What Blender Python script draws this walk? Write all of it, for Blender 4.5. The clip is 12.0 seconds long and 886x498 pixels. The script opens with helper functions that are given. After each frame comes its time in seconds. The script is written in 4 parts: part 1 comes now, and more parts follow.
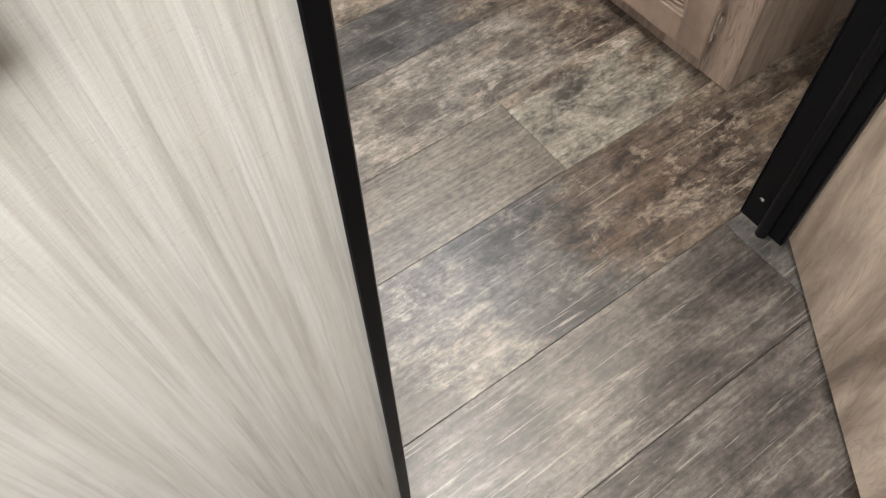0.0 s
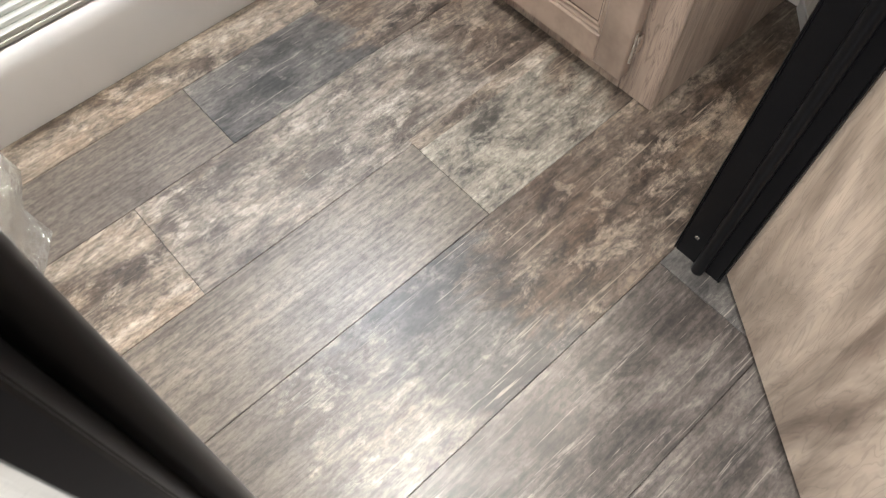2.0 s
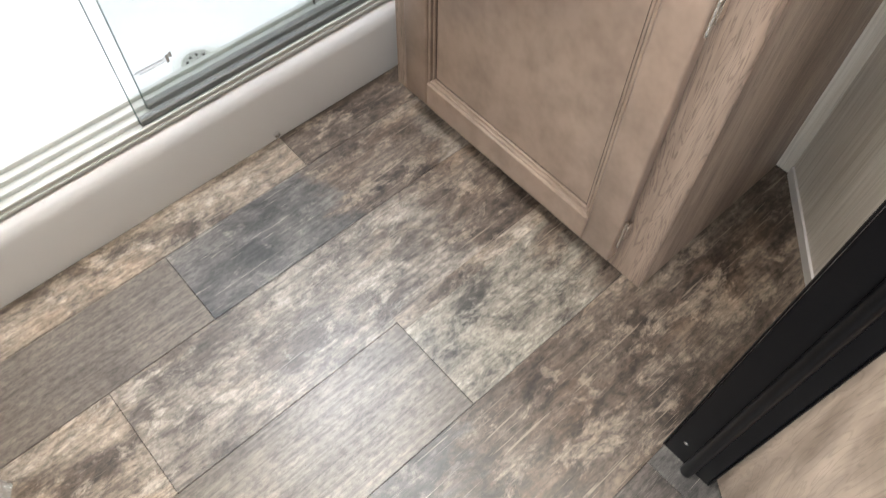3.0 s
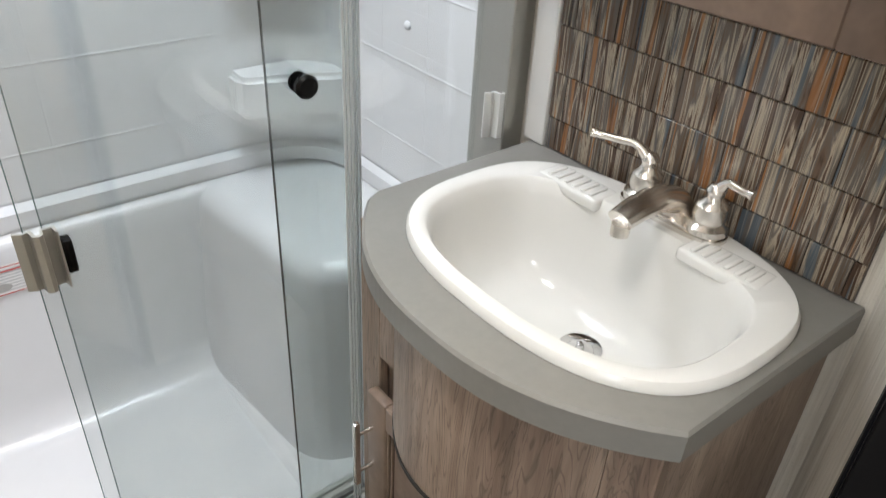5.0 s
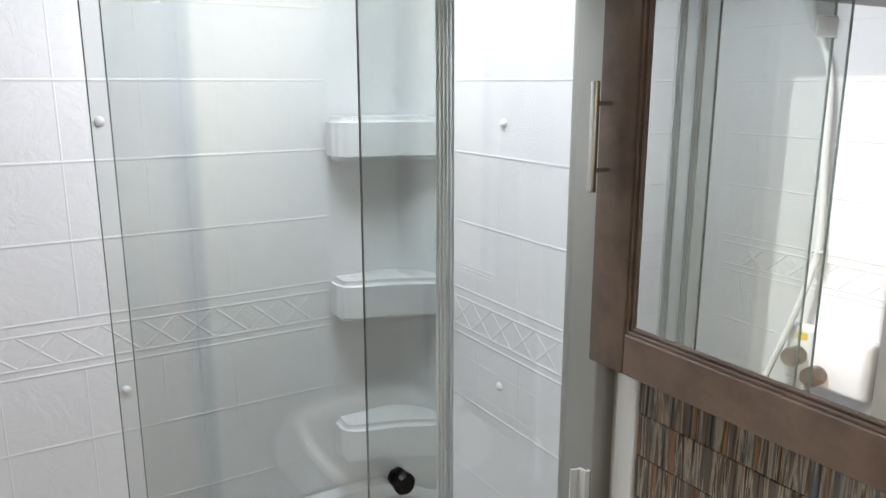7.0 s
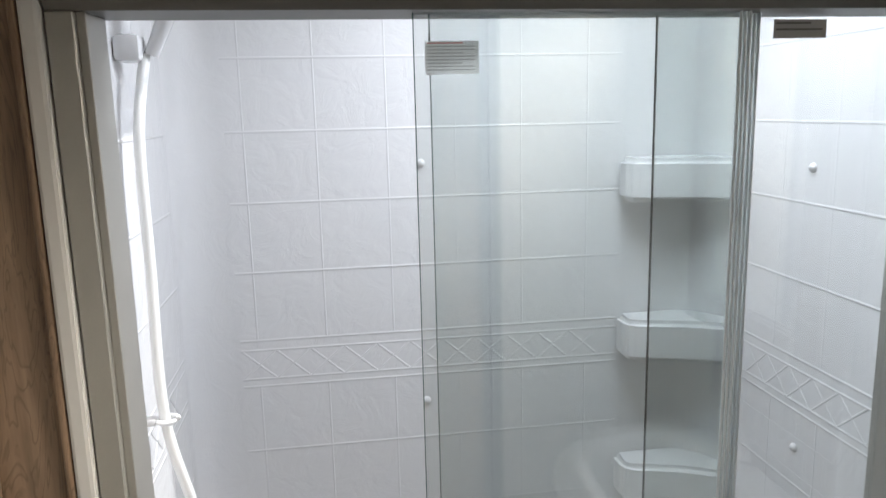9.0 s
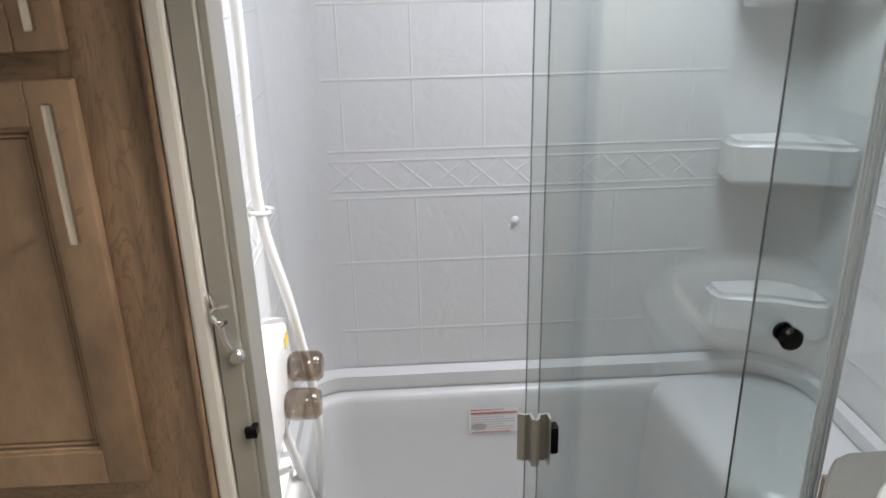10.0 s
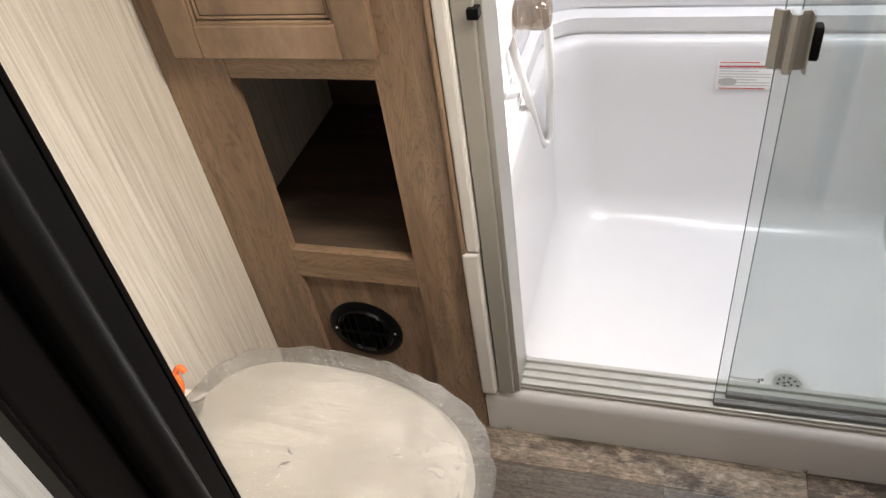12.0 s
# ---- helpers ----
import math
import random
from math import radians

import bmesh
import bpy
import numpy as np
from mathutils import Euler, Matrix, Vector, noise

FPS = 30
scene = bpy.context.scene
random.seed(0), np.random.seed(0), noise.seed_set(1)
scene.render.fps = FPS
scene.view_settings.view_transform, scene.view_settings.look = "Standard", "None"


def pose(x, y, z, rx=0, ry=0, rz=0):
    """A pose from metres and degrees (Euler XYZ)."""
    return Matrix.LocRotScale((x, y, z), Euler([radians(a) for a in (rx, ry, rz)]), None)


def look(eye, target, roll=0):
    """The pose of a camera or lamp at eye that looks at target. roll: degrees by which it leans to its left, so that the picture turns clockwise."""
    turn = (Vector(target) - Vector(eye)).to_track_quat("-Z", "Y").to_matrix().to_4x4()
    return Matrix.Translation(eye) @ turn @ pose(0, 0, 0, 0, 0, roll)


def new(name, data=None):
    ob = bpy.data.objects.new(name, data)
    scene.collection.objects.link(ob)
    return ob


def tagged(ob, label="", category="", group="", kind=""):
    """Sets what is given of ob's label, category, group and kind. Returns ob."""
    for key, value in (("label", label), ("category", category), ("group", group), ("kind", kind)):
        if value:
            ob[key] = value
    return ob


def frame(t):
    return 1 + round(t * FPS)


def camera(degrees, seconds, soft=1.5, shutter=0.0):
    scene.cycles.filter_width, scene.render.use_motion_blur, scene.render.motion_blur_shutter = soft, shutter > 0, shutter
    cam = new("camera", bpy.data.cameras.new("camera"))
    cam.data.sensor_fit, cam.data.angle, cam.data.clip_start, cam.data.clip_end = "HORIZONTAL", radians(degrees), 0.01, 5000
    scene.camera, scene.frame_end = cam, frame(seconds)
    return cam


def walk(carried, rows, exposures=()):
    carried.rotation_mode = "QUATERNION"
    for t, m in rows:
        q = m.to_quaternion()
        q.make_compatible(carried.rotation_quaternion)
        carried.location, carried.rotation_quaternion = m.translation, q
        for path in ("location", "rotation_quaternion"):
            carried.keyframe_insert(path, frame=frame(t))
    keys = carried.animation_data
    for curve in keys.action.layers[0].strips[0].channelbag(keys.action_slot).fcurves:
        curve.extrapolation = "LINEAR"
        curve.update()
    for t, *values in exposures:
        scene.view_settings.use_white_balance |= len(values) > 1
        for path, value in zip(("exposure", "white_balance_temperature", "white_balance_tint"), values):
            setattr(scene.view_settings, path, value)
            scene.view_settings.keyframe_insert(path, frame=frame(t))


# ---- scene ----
cam = camera(62.0, 12.0, soft=1.2, shutter=0.2)
PATH = [
    (0, (-0.768, -0.980, 0.851), (-0.201, -0.093, -0.850), -3.1),
    (0.5, (-0.761, -0.956, 0.846), (-0.155, -0.180, -0.895), -0.7),
    (1, (-0.748, -0.913, 0.817), (-0.118, -0.207, -0.945), -0.5),
    (1.5, (-0.705, -0.868, 0.826), (-0.066, -0.218, -0.954), 0.7),
    (2, (-0.657, -0.860, 0.841), (-0.001, -0.168, -0.917), 1.1),
    (2.5, (-0.610, -0.829, 0.855), (0.080, -0.087, -0.869), 0.9),
    (3, (-0.524, -0.738, 0.921), (0.197, 0.018, -0.784), 2.1),
    (3.5, (-0.491, -0.727, 1.091), (0.320, 0.087, -0.545), 3.2),
    (3.7, (-0.477, -0.722, 1.133), (0.399, 0.153, -0.437), 3.7),
    (5.3, (-0.452, -0.806, 1.394), (0.629, 0.565, 0.419), 2.9),
    (5.5, (-0.457, -0.808, 1.412), (0.622, 0.617, 0.513), 2.7),
    (6, (-0.458, -0.814, 1.476), (0.597, 0.727, 0.759), 1.4),
    (6.5, (-0.456, -0.820, 1.532), (0.585, 0.790, 0.961), 0.2),
    (6.7, (-0.458, -0.821, 1.546), (0.576, 0.811, 1.029), 0.1),
    (8.3, (-0.468, -0.870, 1.622), (0.156, 1.014, 1.374), -0.9),
    (8.6, (-0.478, -0.879, 1.619), (-0.014, 1.047, 1.347), -1.0),
    (8.9, (-0.478, -0.879, 1.610), (-0.156, 1.067, 1.275), -1.2),
    (9.2, (-0.470, -0.864, 1.601), (-0.229, 1.070, 1.149), -1.6),
    (9.5, (-0.480, -0.862, 1.562), (-0.257, 1.049, 1.014), -1.6),
    (10, (-0.525, -0.839, 1.491), (-0.434, 1.025, 0.772), -1.3),
    (10.5, (-0.537, -0.831, 1.430), (-0.690, 0.933, 0.499), -2.2),
    (11, (-0.514, -0.850, 1.381), (-0.952, 0.775, 0.301), -5.0),
    (11.5, (-0.508, -0.868, 1.347), (-1.070, 0.610, 0.122), -8.2),
    (12, (-0.498, -0.869, 1.321), (-1.049, 0.532, 0.004), -9.9),
]
walk(cam, [(t, look(e, g, r)) for t, e, g, r in PATH],
     [(0.0, 0.75, 6250, 10), (1.0, 0.85, 6250, 10), (2.0, 1.12, 6080, 10), (2.6, 1.18, 6080, 10), (3.2, 1.05, 6050, 10), (3.7, 0.85, 5900, 9), (5.5, -0.08, 6350, 10), (6.5, -0.32, 6400, 10), (8.5, -0.46, 6000, 9),
      (9.5, -0.55, 6250, 10), (10.0, -0.52, 6250, 10), (10.5, -0.32, 6350, 11), (11.0, -0.2, 6400, 13), (11.5, 0.1, 6400, 13), (12.0, 0.14, 6400, 13)])

# ---- world and lights ----
world = bpy.data.worlds.new("world")
scene.world = world
world.use_nodes = True
sky = world.node_tree.nodes.new("ShaderNodeTexSky")
sky.sky_type, sky.sun_disc = "NISHITA", False
sky.sun_elevation, sky.sun_rotation = radians(58), radians(90)
world.node_tree.links.new(sky.outputs[0], world.node_tree.nodes["Background"].inputs[0])
world.node_tree.nodes["Background"].inputs[1].default_value = 0.1


def lamp(name, size, power, colour, m, size_y=None):
    d = bpy.data.lights.new(name, "AREA")
    d.shape, d.size, d.size_y = "RECTANGLE", size, size_y or size
    d.energy, d.color = power, colour
    ob = new(name, d)
    ob.matrix_world = m
    return ob


lamp("skylight_light", 0.5, 17.0, (0.95, 0.97, 1.0), pose(-0.03, 0.25, 2.07), 0.32)
bath_light = lamp("bath_ceiling_light", 0.2, 3.9, (1.0, 0.93, 0.83), pose(-0.42, -0.42, 2.02), 0.2)
bath_light.data.spread = radians(92)
# Added warm fill without a fixture, to brighten the west wall and toilet.
fill_lamp = lamp("vanity_light", 0.3, 7.4, (1.0, 0.87, 0.7), look((0.33, -0.5, 1.95), (-1.25, -0.5, 0.5)), 0.07)
fill_lamp.data.spread = radians(75)
lamp("hall_ceiling_light", 0.3, 5.0, (0.97, 0.98, 1.0), pose(-1.12, -1.3, 2.02), 0.3)
# Fill for the hall panel and door, set in an added, unseen opening.
lamp("hall_window_light", 0.66, 15.0, (1.0, 0.985, 0.95), look((-1.61, -1.3, 1.05), (-0.7, -1.2, 0.9)), 0.76)
sun_data = bpy.data.lights.new("sun", "SUN")
sun_data.energy, sun_data.angle, sun_data.color = 5.0, radians(0.6), (1.0, 0.96, 0.9)
sun = new("sun", sun_data)
sun.matrix_world = look((1.25, 0.1, 3.0), (0.0, 0.12, 1.0))

# ---- helpers for building ----


def box(bm, x0, x1, y0, y1, z0, z1, bev=0.0, seg=2, m=None):
    vs = [bm.verts.new((x, y, z)) for x in (x0, x1) for y in (y0, y1) for z in (z0, z1)]
    fs = [bm.faces.new([vs[i] for i in q]) for q in
          ((0, 1, 3, 2), (4, 6, 7, 5), (0, 4, 5, 1), (2, 3, 7, 6), (0, 2, 6, 4), (1, 5, 7, 3))]
    if bev:
        es = list({e for f in fs for e in f.edges})
        r = bmesh.ops.bevel(bm, geom=es, offset=bev, segments=seg, affect="EDGES", profile=0.5)
        vs = list({v for f in r["faces"] for v in f.verts} | {v for v in vs if v.is_valid})
    if m is not None:
        bmesh.ops.transform(bm, matrix=m, verts=vs)
    return vs


def one(*a, **k):
    bm = bmesh.new()
    box(bm, *a, **k)
    return bm


def prism(bm, pts, z0, z1, axis="z"):
    """An outline in two coordinates, drawn out along the third."""
    def p(u, v, w):
        return {"z": (u, v, w), "y": (u, w, v), "x": (w, u, v)}[axis]
    a = [bm.verts.new(p(u, v, z0)) for u, v in pts]
    b = [bm.verts.new(p(u, v, z1)) for u, v in pts]
    n = len(pts)
    bm.faces.new(a)
    bm.faces.new(b)
    for i in range(n):
        bm.faces.new((a[i], a[(i + 1) % n], b[(i + 1) % n], b[i]))
    bmesh.ops.recalc_face_normals(bm, faces=bm.faces[:])


def tube(bm, path, r, n=10):
    path = [Vector(p) for p in path]
    rings, side = [], None
    for i, p in enumerate(path):
        d = (path[min(i + 1, len(path) - 1)] - path[max(i - 1, 0)]).normalized()
        side = (side - side.dot(d) * d).normalized() if side else d.orthogonal().normalized()
        up = d.cross(side)
        rr = r[i] if isinstance(r, (list, tuple)) else r
        rings.append([bm.verts.new(p + rr * (math.cos(a) * side + math.sin(a) * up))
                      for a in (2 * math.pi * k / n for k in range(n))])
    for a, b in zip(rings, rings[1:]):
        for k in range(n):
            bm.faces.new((a[k], a[(k + 1) % n], b[(k + 1) % n], b[k]))
    bm.faces.new(rings[0][::-1])
    bm.faces.new(rings[-1])
    bmesh.ops.recalc_face_normals(bm, faces=bm.faces[:])


def smooth_path(pts, n=8):
    """A curve through the points."""
    pts = [Vector(p) for p in pts]
    out = []
    for i in range(len(pts) - 1):
        p0, p1, p2, p3 = pts[max(i - 1, 0)], pts[i], pts[i + 1], pts[min(i + 2, len(pts) - 1)]
        for k in range(n):
            t = k / n
            out.append(0.5 * (2 * p1 + (p2 - p0) * t + (2 * p0 - 5 * p1 + 4 * p2 - p3) * t * t
                              + (3 * p1 - p0 - 3 * p2 + p3) * t ** 3))
    return out + [pts[-1]]


def lathe(bm, prof, m, n=24):
    """Radius and height pairs turned about the z axis of m."""
    rings = []
    for r, z in prof:
        rings.append([bm.verts.new(m @ Vector((max(r, 1e-4) * math.cos(a), max(r, 1e-4) * math.sin(a), z)))
                      for a in (2 * math.pi * k / n for k in range(n))])
    for a, b in zip(rings, rings[1:]):
        for k in range(n):
            bm.faces.new((a[k], a[(k + 1) % n], b[(k + 1) % n], b[k]))
    bm.faces.new(rings[0])
    bm.faces.new(rings[-1])
    bmesh.ops.recalc_face_normals(bm, faces=bm.faces[:])


def turned(prof, m, n=24):
    bm = bmesh.new()
    lathe(bm, prof, m, n)
    return bm


def rounded(cx, cy, a, b, power=3.0, n=48):
    """A rounded-rectangle outline."""
    out = []
    for k in range(n):
        t = 2 * math.pi * k / n
        c, s = math.cos(t), math.sin(t)
        out.append((cx + a * math.copysign(abs(c) ** (2 / power), c), cy + b * math.copysign(abs(s) ** (2 / power), s)))
    return out


def thing(name, at, label="", category="", group="", kind=""):
    ob = new(name)
    ob.location = at
    ob.empty_display_size = 0.05
    return tagged(ob, label, category, group, kind)


def origin(ob):
    v = Vector(ob.location)
    while ob.parent:
        ob = ob.parent
        v += ob.location
    return v


def part(name, bm, material, parent=None, label="", smooth=False, shadow=True):
    """The mesh, drawn in world coordinates, as one object under its parent."""
    if parent is not None:
        bmesh.ops.translate(bm, vec=-origin(parent), verts=bm.verts[:])
    me = bpy.data.meshes.new(name)
    for f in bm.faces:
        f.smooth = smooth
    bm.to_mesh(me)
    bm.free()
    if smooth:
        me.set_sharp_from_angle(angle=radians(40))
    me.materials.append(material)
    ob = new(name, me)
    if parent is not None:
        ob.parent = parent
    if label:
        ob["label"] = label
    if not shadow:
        ob.visible_shadow = False
    return ob


def solid(name, bm, material, label, category, group="", kind="", smooth=False, shadow=True):
    return tagged(part(name, bm, material, None, "", smooth, shadow), label, category, group, kind)


# ---- materials ----


class Nodes:
    def __init__(self, name):
        self.m = bpy.data.materials.new(name)
        self.m.use_nodes = True
        self.t = self.m.node_tree
        self.b = self.t.nodes["Principled BSDF"]

    def node(self, kind):
        return self.t.nodes.new(kind)

    def put(self, sock, v):
        if hasattr(v, "is_output"):
            self.t.links.new(v, sock)
        else:
            sock.default_value = v

    def place(self, scale, spread=0.0, turn=(0, 0, 0)):
        g = self.node("ShaderNodeNewGeometry").outputs["Position"]
        mp = self.node("ShaderNodeMapping")
        if spread:
            o = self.node("ShaderNodeObjectInfo").outputs["Random"]
            c = self.node("ShaderNodeCombineXYZ")
            for k, f in enumerate((spread, -1.7 * spread, 2.3 * spread)):
                mu = self.node("ShaderNodeMath")
                mu.operation = "MULTIPLY"
                self.put(mu.inputs[0], o)
                mu.inputs[1].default_value = f
                self.put(c.inputs[k], mu.outputs[0])
            self.put(mp.inputs["Location"], c.outputs[0])
        mp.inputs["Scale"].default_value = scale
        mp.inputs["Rotation"].default_value = turn
        self.put(mp.inputs["Vector"], g)
        return mp.outputs[0]

    def noise(self, vec, scale=1.0, detail=4.0, rough=0.55, twist=0.0):
        n = self.node("ShaderNodeTexNoise")
        self.put(n.inputs["Vector"], vec)
        n.inputs["Scale"].default_value, n.inputs["Detail"].default_value = scale, detail
        n.inputs["Roughness"].default_value, n.inputs["Distortion"].default_value = rough, twist
        return n.outputs["Fac"]

    def ramp(self, fac, *stops):
        r = self.node("ShaderNodeValToRGB")
        while len(r.color_ramp.elements) < len(stops):
            r.color_ramp.elements.new(0.5)
        for e, (p, c) in zip(r.color_ramp.elements, stops):
            e.position = p
            e.color = (*c, 1) if hasattr(c, "__len__") else (c, c, c, 1)
        self.put(r.inputs[0], fac)
        return r.outputs[0]

    def mix(self, fac, a, b, kind="MIX"):
        n = self.node("ShaderNodeMix")
        n.data_type, n.blend_type = "RGBA", kind
        self.put(n.inputs[0], fac)
        self.put(n.inputs[6], (*a, 1) if isinstance(a, tuple) else a)
        self.put(n.inputs[7], (*b, 1) if isinstance(b, tuple) else b)
        return n.outputs[2]

    def colour(self, c):
        self.put(self.b.inputs["Base Color"], (*c, 1) if isinstance(c, tuple) else c)
        return self

    def gloss(self, rough, metal=0.0, spec=0.5):
        self.put(self.b.inputs["Roughness"], rough)
        self.b.inputs["Metallic"].default_value = metal
        self.b.inputs["Specular IOR Level"].default_value = spec
        return self

    def bump(self, fac, strength=0.2, depth=0.001):
        n = self.node("ShaderNodeBump")
        n.inputs["Strength"].default_value, n.inputs["Distance"].default_value = strength, depth
        self.put(n.inputs["Height"], fac)
        self.put(self.b.inputs["Normal"], n.outputs[0])
        return self


def wood(name, dark, mid, light, grain, rough=0.45, knots=0.5, spread=0.0, fine=1.0, relief=0.15, figure=0.0):
    """Printed or veneered wood; grain: how fine the figure is along x, y and z."""
    n = Nodes(name)
    p = n.place(grain, spread)
    wide = n.noise(p, 1.0, 5, 0.6, knots)
    thin = n.noise(n.place(tuple(g * 6 for g in grain), spread), fine, 3, 0.7)
    blot = n.noise(n.place((3.0, 3.0, 3.0), spread), 1.0, 3)
    c = n.ramp(wide, (0.3, dark), (0.5, mid), (0.72, light))
    c = n.mix(0.55, c, n.ramp(thin, (0.3, 0.45), (0.6, 1.0)), "MULTIPLY")
    c = n.mix(0.35, c, n.ramp(blot, (0.3, 0.6), (0.7, 1.0)), "MULTIPLY")
    if figure:
        line = n.noise(n.place(tuple(g * 1.7 for g in grain), spread), 1.0, 3, 0.5, 1.6 + knots)
        ring = n.node("ShaderNodeMath")
        ring.operation = "PINGPONG"
        n.put(ring.inputs[0], line)
        ring.inputs[1].default_value = 0.045
        c = n.mix(figure, c, n.ramp(ring.outputs[0], (0.0, 0.3), (0.016, 1.0)), "MULTIPLY")
        spot = n.noise(n.place(tuple(g * 0.5 + 1.5 for g in grain), spread + 3.0), 2.2, 2, 0.5)
        c = n.mix(n.ramp(spot, (0.7, 0.0), (0.78, 0.6 * figure)), c, dark)
    return n.colour(c).gloss(rough).bump(thin, relief, 0.0006).m


def plain(name, c, rough=0.5, metal=0.0, grain=0.06, relief=0.05, scale=40.0, spec=0.5):
    n = Nodes(name)
    f = n.noise(n.place((1, 1, 1)), scale, 4)
    g = n.noise(n.place((1, 1, 1)), 3.0, 4)
    lo = tuple(max(0, x * (1 - grain)) for x in c)
    hi = tuple(min(1, x * (1 + grain)) for x in c)
    n.colour(n.mix(0.3, n.ramp(g, (0.3, lo), (0.7, hi)), n.ramp(f, (0.3, lo), (0.7, hi))))
    n.gloss(rough, metal, spec)
    if relief:
        n.bump(f, relief, 0.0005)
    return n.m


def glass(name, tint):
    """A thin clear pane: tinted see-through with a Fresnel gloss."""
    n = Nodes(name)
    tr = n.node("ShaderNodeBsdfTransparent")
    tr.inputs[0].default_value = (*tint, 1)
    gl = n.node("ShaderNodeBsdfGlossy")
    gl.inputs["Roughness"].default_value = 0.0
    lw = n.node("ShaderNodeLayerWeight")
    lw.inputs[0].default_value = 0.5
    pw = n.node("ShaderNodeMath")
    pw.operation = "POWER"
    n.put(pw.inputs[0], lw.outputs["Facing"])
    pw.inputs[1].default_value = 4.5
    fr = n.node("ShaderNodeMath")
    fr.operation = "MULTIPLY_ADD"
    n.put(fr.inputs[0], pw.outputs[0])
    fr.inputs[1].default_value, fr.inputs[2].default_value = 0.85, 0.085
    ms = n.node("ShaderNodeMixShader")
    n.put(ms.inputs[0], fr.outputs[0])
    n.put(ms.inputs[1], tr.outputs[0])
    n.put(ms.inputs[2], gl.outputs[0])
    n.put(n.t.nodes["Material Output"].inputs[0], ms.outputs[0])
    return n.m


def print_layer(n, dark, mid, light, worn, patchy=0.7, grainy=0.4, scratch=0.5, tint=None, seed=0.0):
    """The colour of one distressed print: blotches, worn patches, stains, grain and scratches."""
    blot = n.noise(n.place((8.0, 14.0, 14.0), 9.0 + seed), 1.0, 9, 0.68, 0.3)
    w = 0.1 if patchy > 0.3 else 0.28
    c = n.ramp(blot, (0.5 - w, dark), (0.49, mid), (0.5 + w, light))
    long = (5.0, 40.0, 40.0) if grainy > 0.52 else (15.0, 25.0, 25.0)
    patch = n.noise(n.place(long, 9.0 + seed), 1.0, 11, 0.74, 0.4)
    c = n.mix(n.ramp(patch, (0.6 - 0.12 * patchy, 0.0), (0.67 - 0.12 * patchy, min(0.85, patchy))), c, worn)
    stain = n.noise(n.place((15.0, 28.0, 28.0), 17.0 + seed), 1.0, 11, 0.74, 0.3)
    c = n.mix(n.ramp(stain, (0.65 - 0.12 * patchy, 0.0), (0.73 - 0.12 * patchy, 0.85)), c, dark)
    if tint:
        warm = n.noise(n.place((6.0, 13.0, 13.0), 31.0 + seed), 1.0, 9, 0.7)
        c = n.mix(n.ramp(warm, (0.5, 0.0), (0.62, 0.32)), c, tint)
    mott = n.noise(n.place((38.0, 70.0, 70.0), 11.0 + seed), 1.0, 9, 0.76, 0.4)
    c = n.mix(0.15 + 0.55 * min(1.0, patchy + 0.1), c, n.ramp(mott, (0.39, 0.25), (0.46, 0.84), (0.54, 1.08), (0.62, 1.6)), "MULTIPLY")
    speck = n.noise(n.place((90.0, 200.0, 200.0), 9.0), 1.0, 4, 0.7)
    c = n.mix(0.5, c, n.ramp(speck, (0.38, 0.36), (0.5, 1.0), (0.6, 1.35)), "MULTIPLY")
    wide = n.noise(n.place((3.0, 46.0, 46.0), 5.0 + seed), 1.0, 7, 0.7, 1.0)
    c = n.mix(grainy, c, n.ramp(wide, (0.38, 0.62), (0.5, 1.0), (0.62, 1.2)), "MULTIPLY")
    fine = n.noise(n.place((5.0, 190.0, 190.0), 9.0), 1.0, 3, 0.6, 0.3)
    c = n.mix(0.3 + 0.4 * grainy, c, n.ramp(fine, (0.4, 0.45), (0.48, 0.95), (0.6, 1.2)), "MULTIPLY")
    if scratch:
        for turn in (0.06, 0.35, -0.5, 1.35):
            s = n.noise(n.place((7.0, 230.0, 30.0), 3.0 + seed, (0, 0, turn)), 1.0, 4, 0.6, 0.4)
            c = n.mix(n.ramp(s, (0.66, 0.0), (0.695, 0.85 * scratch)), c, worn)
    return c, speck, fine


TONES = {
    "tan": ((0.068, 0.052, 0.040), (0.181, 0.146, 0.112), (0.269, 0.222, 0.174), (0.345, 0.297, 0.243), 0.7, 0.45, 0.4, (0.288, 0.200, 0.128)),
    "brown": ((0.027, 0.019, 0.015), (0.082, 0.062, 0.047), (0.134, 0.105, 0.081), (0.248, 0.200, 0.154), 0.75, 0.4, 0.9, (0.164, 0.107, 0.067)),
    "dark": ((0.035, 0.031, 0.029), (0.071, 0.065, 0.059), (0.114, 0.103, 0.092), (0.299, 0.263, 0.221), 0.42, 0.35, 0.9, None),
    "grey": ((0.083, 0.067, 0.053), (0.155, 0.131, 0.105), (0.227, 0.195, 0.161), (0.252, 0.224, 0.189), 0.05, 0.5, 0.0, None),
    "smoke": ((0.073, 0.059, 0.048), (0.113, 0.094, 0.076), (0.160, 0.134, 0.109), (0.197, 0.166, 0.134), 0.05, 0.4, 0.0, None),
    "pale": ((0.061, 0.054, 0.044), (0.203, 0.178, 0.144), (0.275, 0.247, 0.199), (0.355, 0.323, 0.266), 0.6, 0.2, 0.3, None),
    "worn": ((0.086, 0.071, 0.058), (0.181, 0.154, 0.127), (0.264, 0.228, 0.190), (0.355, 0.314, 0.265), 0.6, 0.45, 0.5, (0.239, 0.180, 0.127)),
    "streak": ((0.042, 0.034, 0.029), (0.080, 0.066, 0.056), (0.118, 0.100, 0.086), (0.285, 0.249, 0.212), 0.42, 0.55, 0.8, None),
}


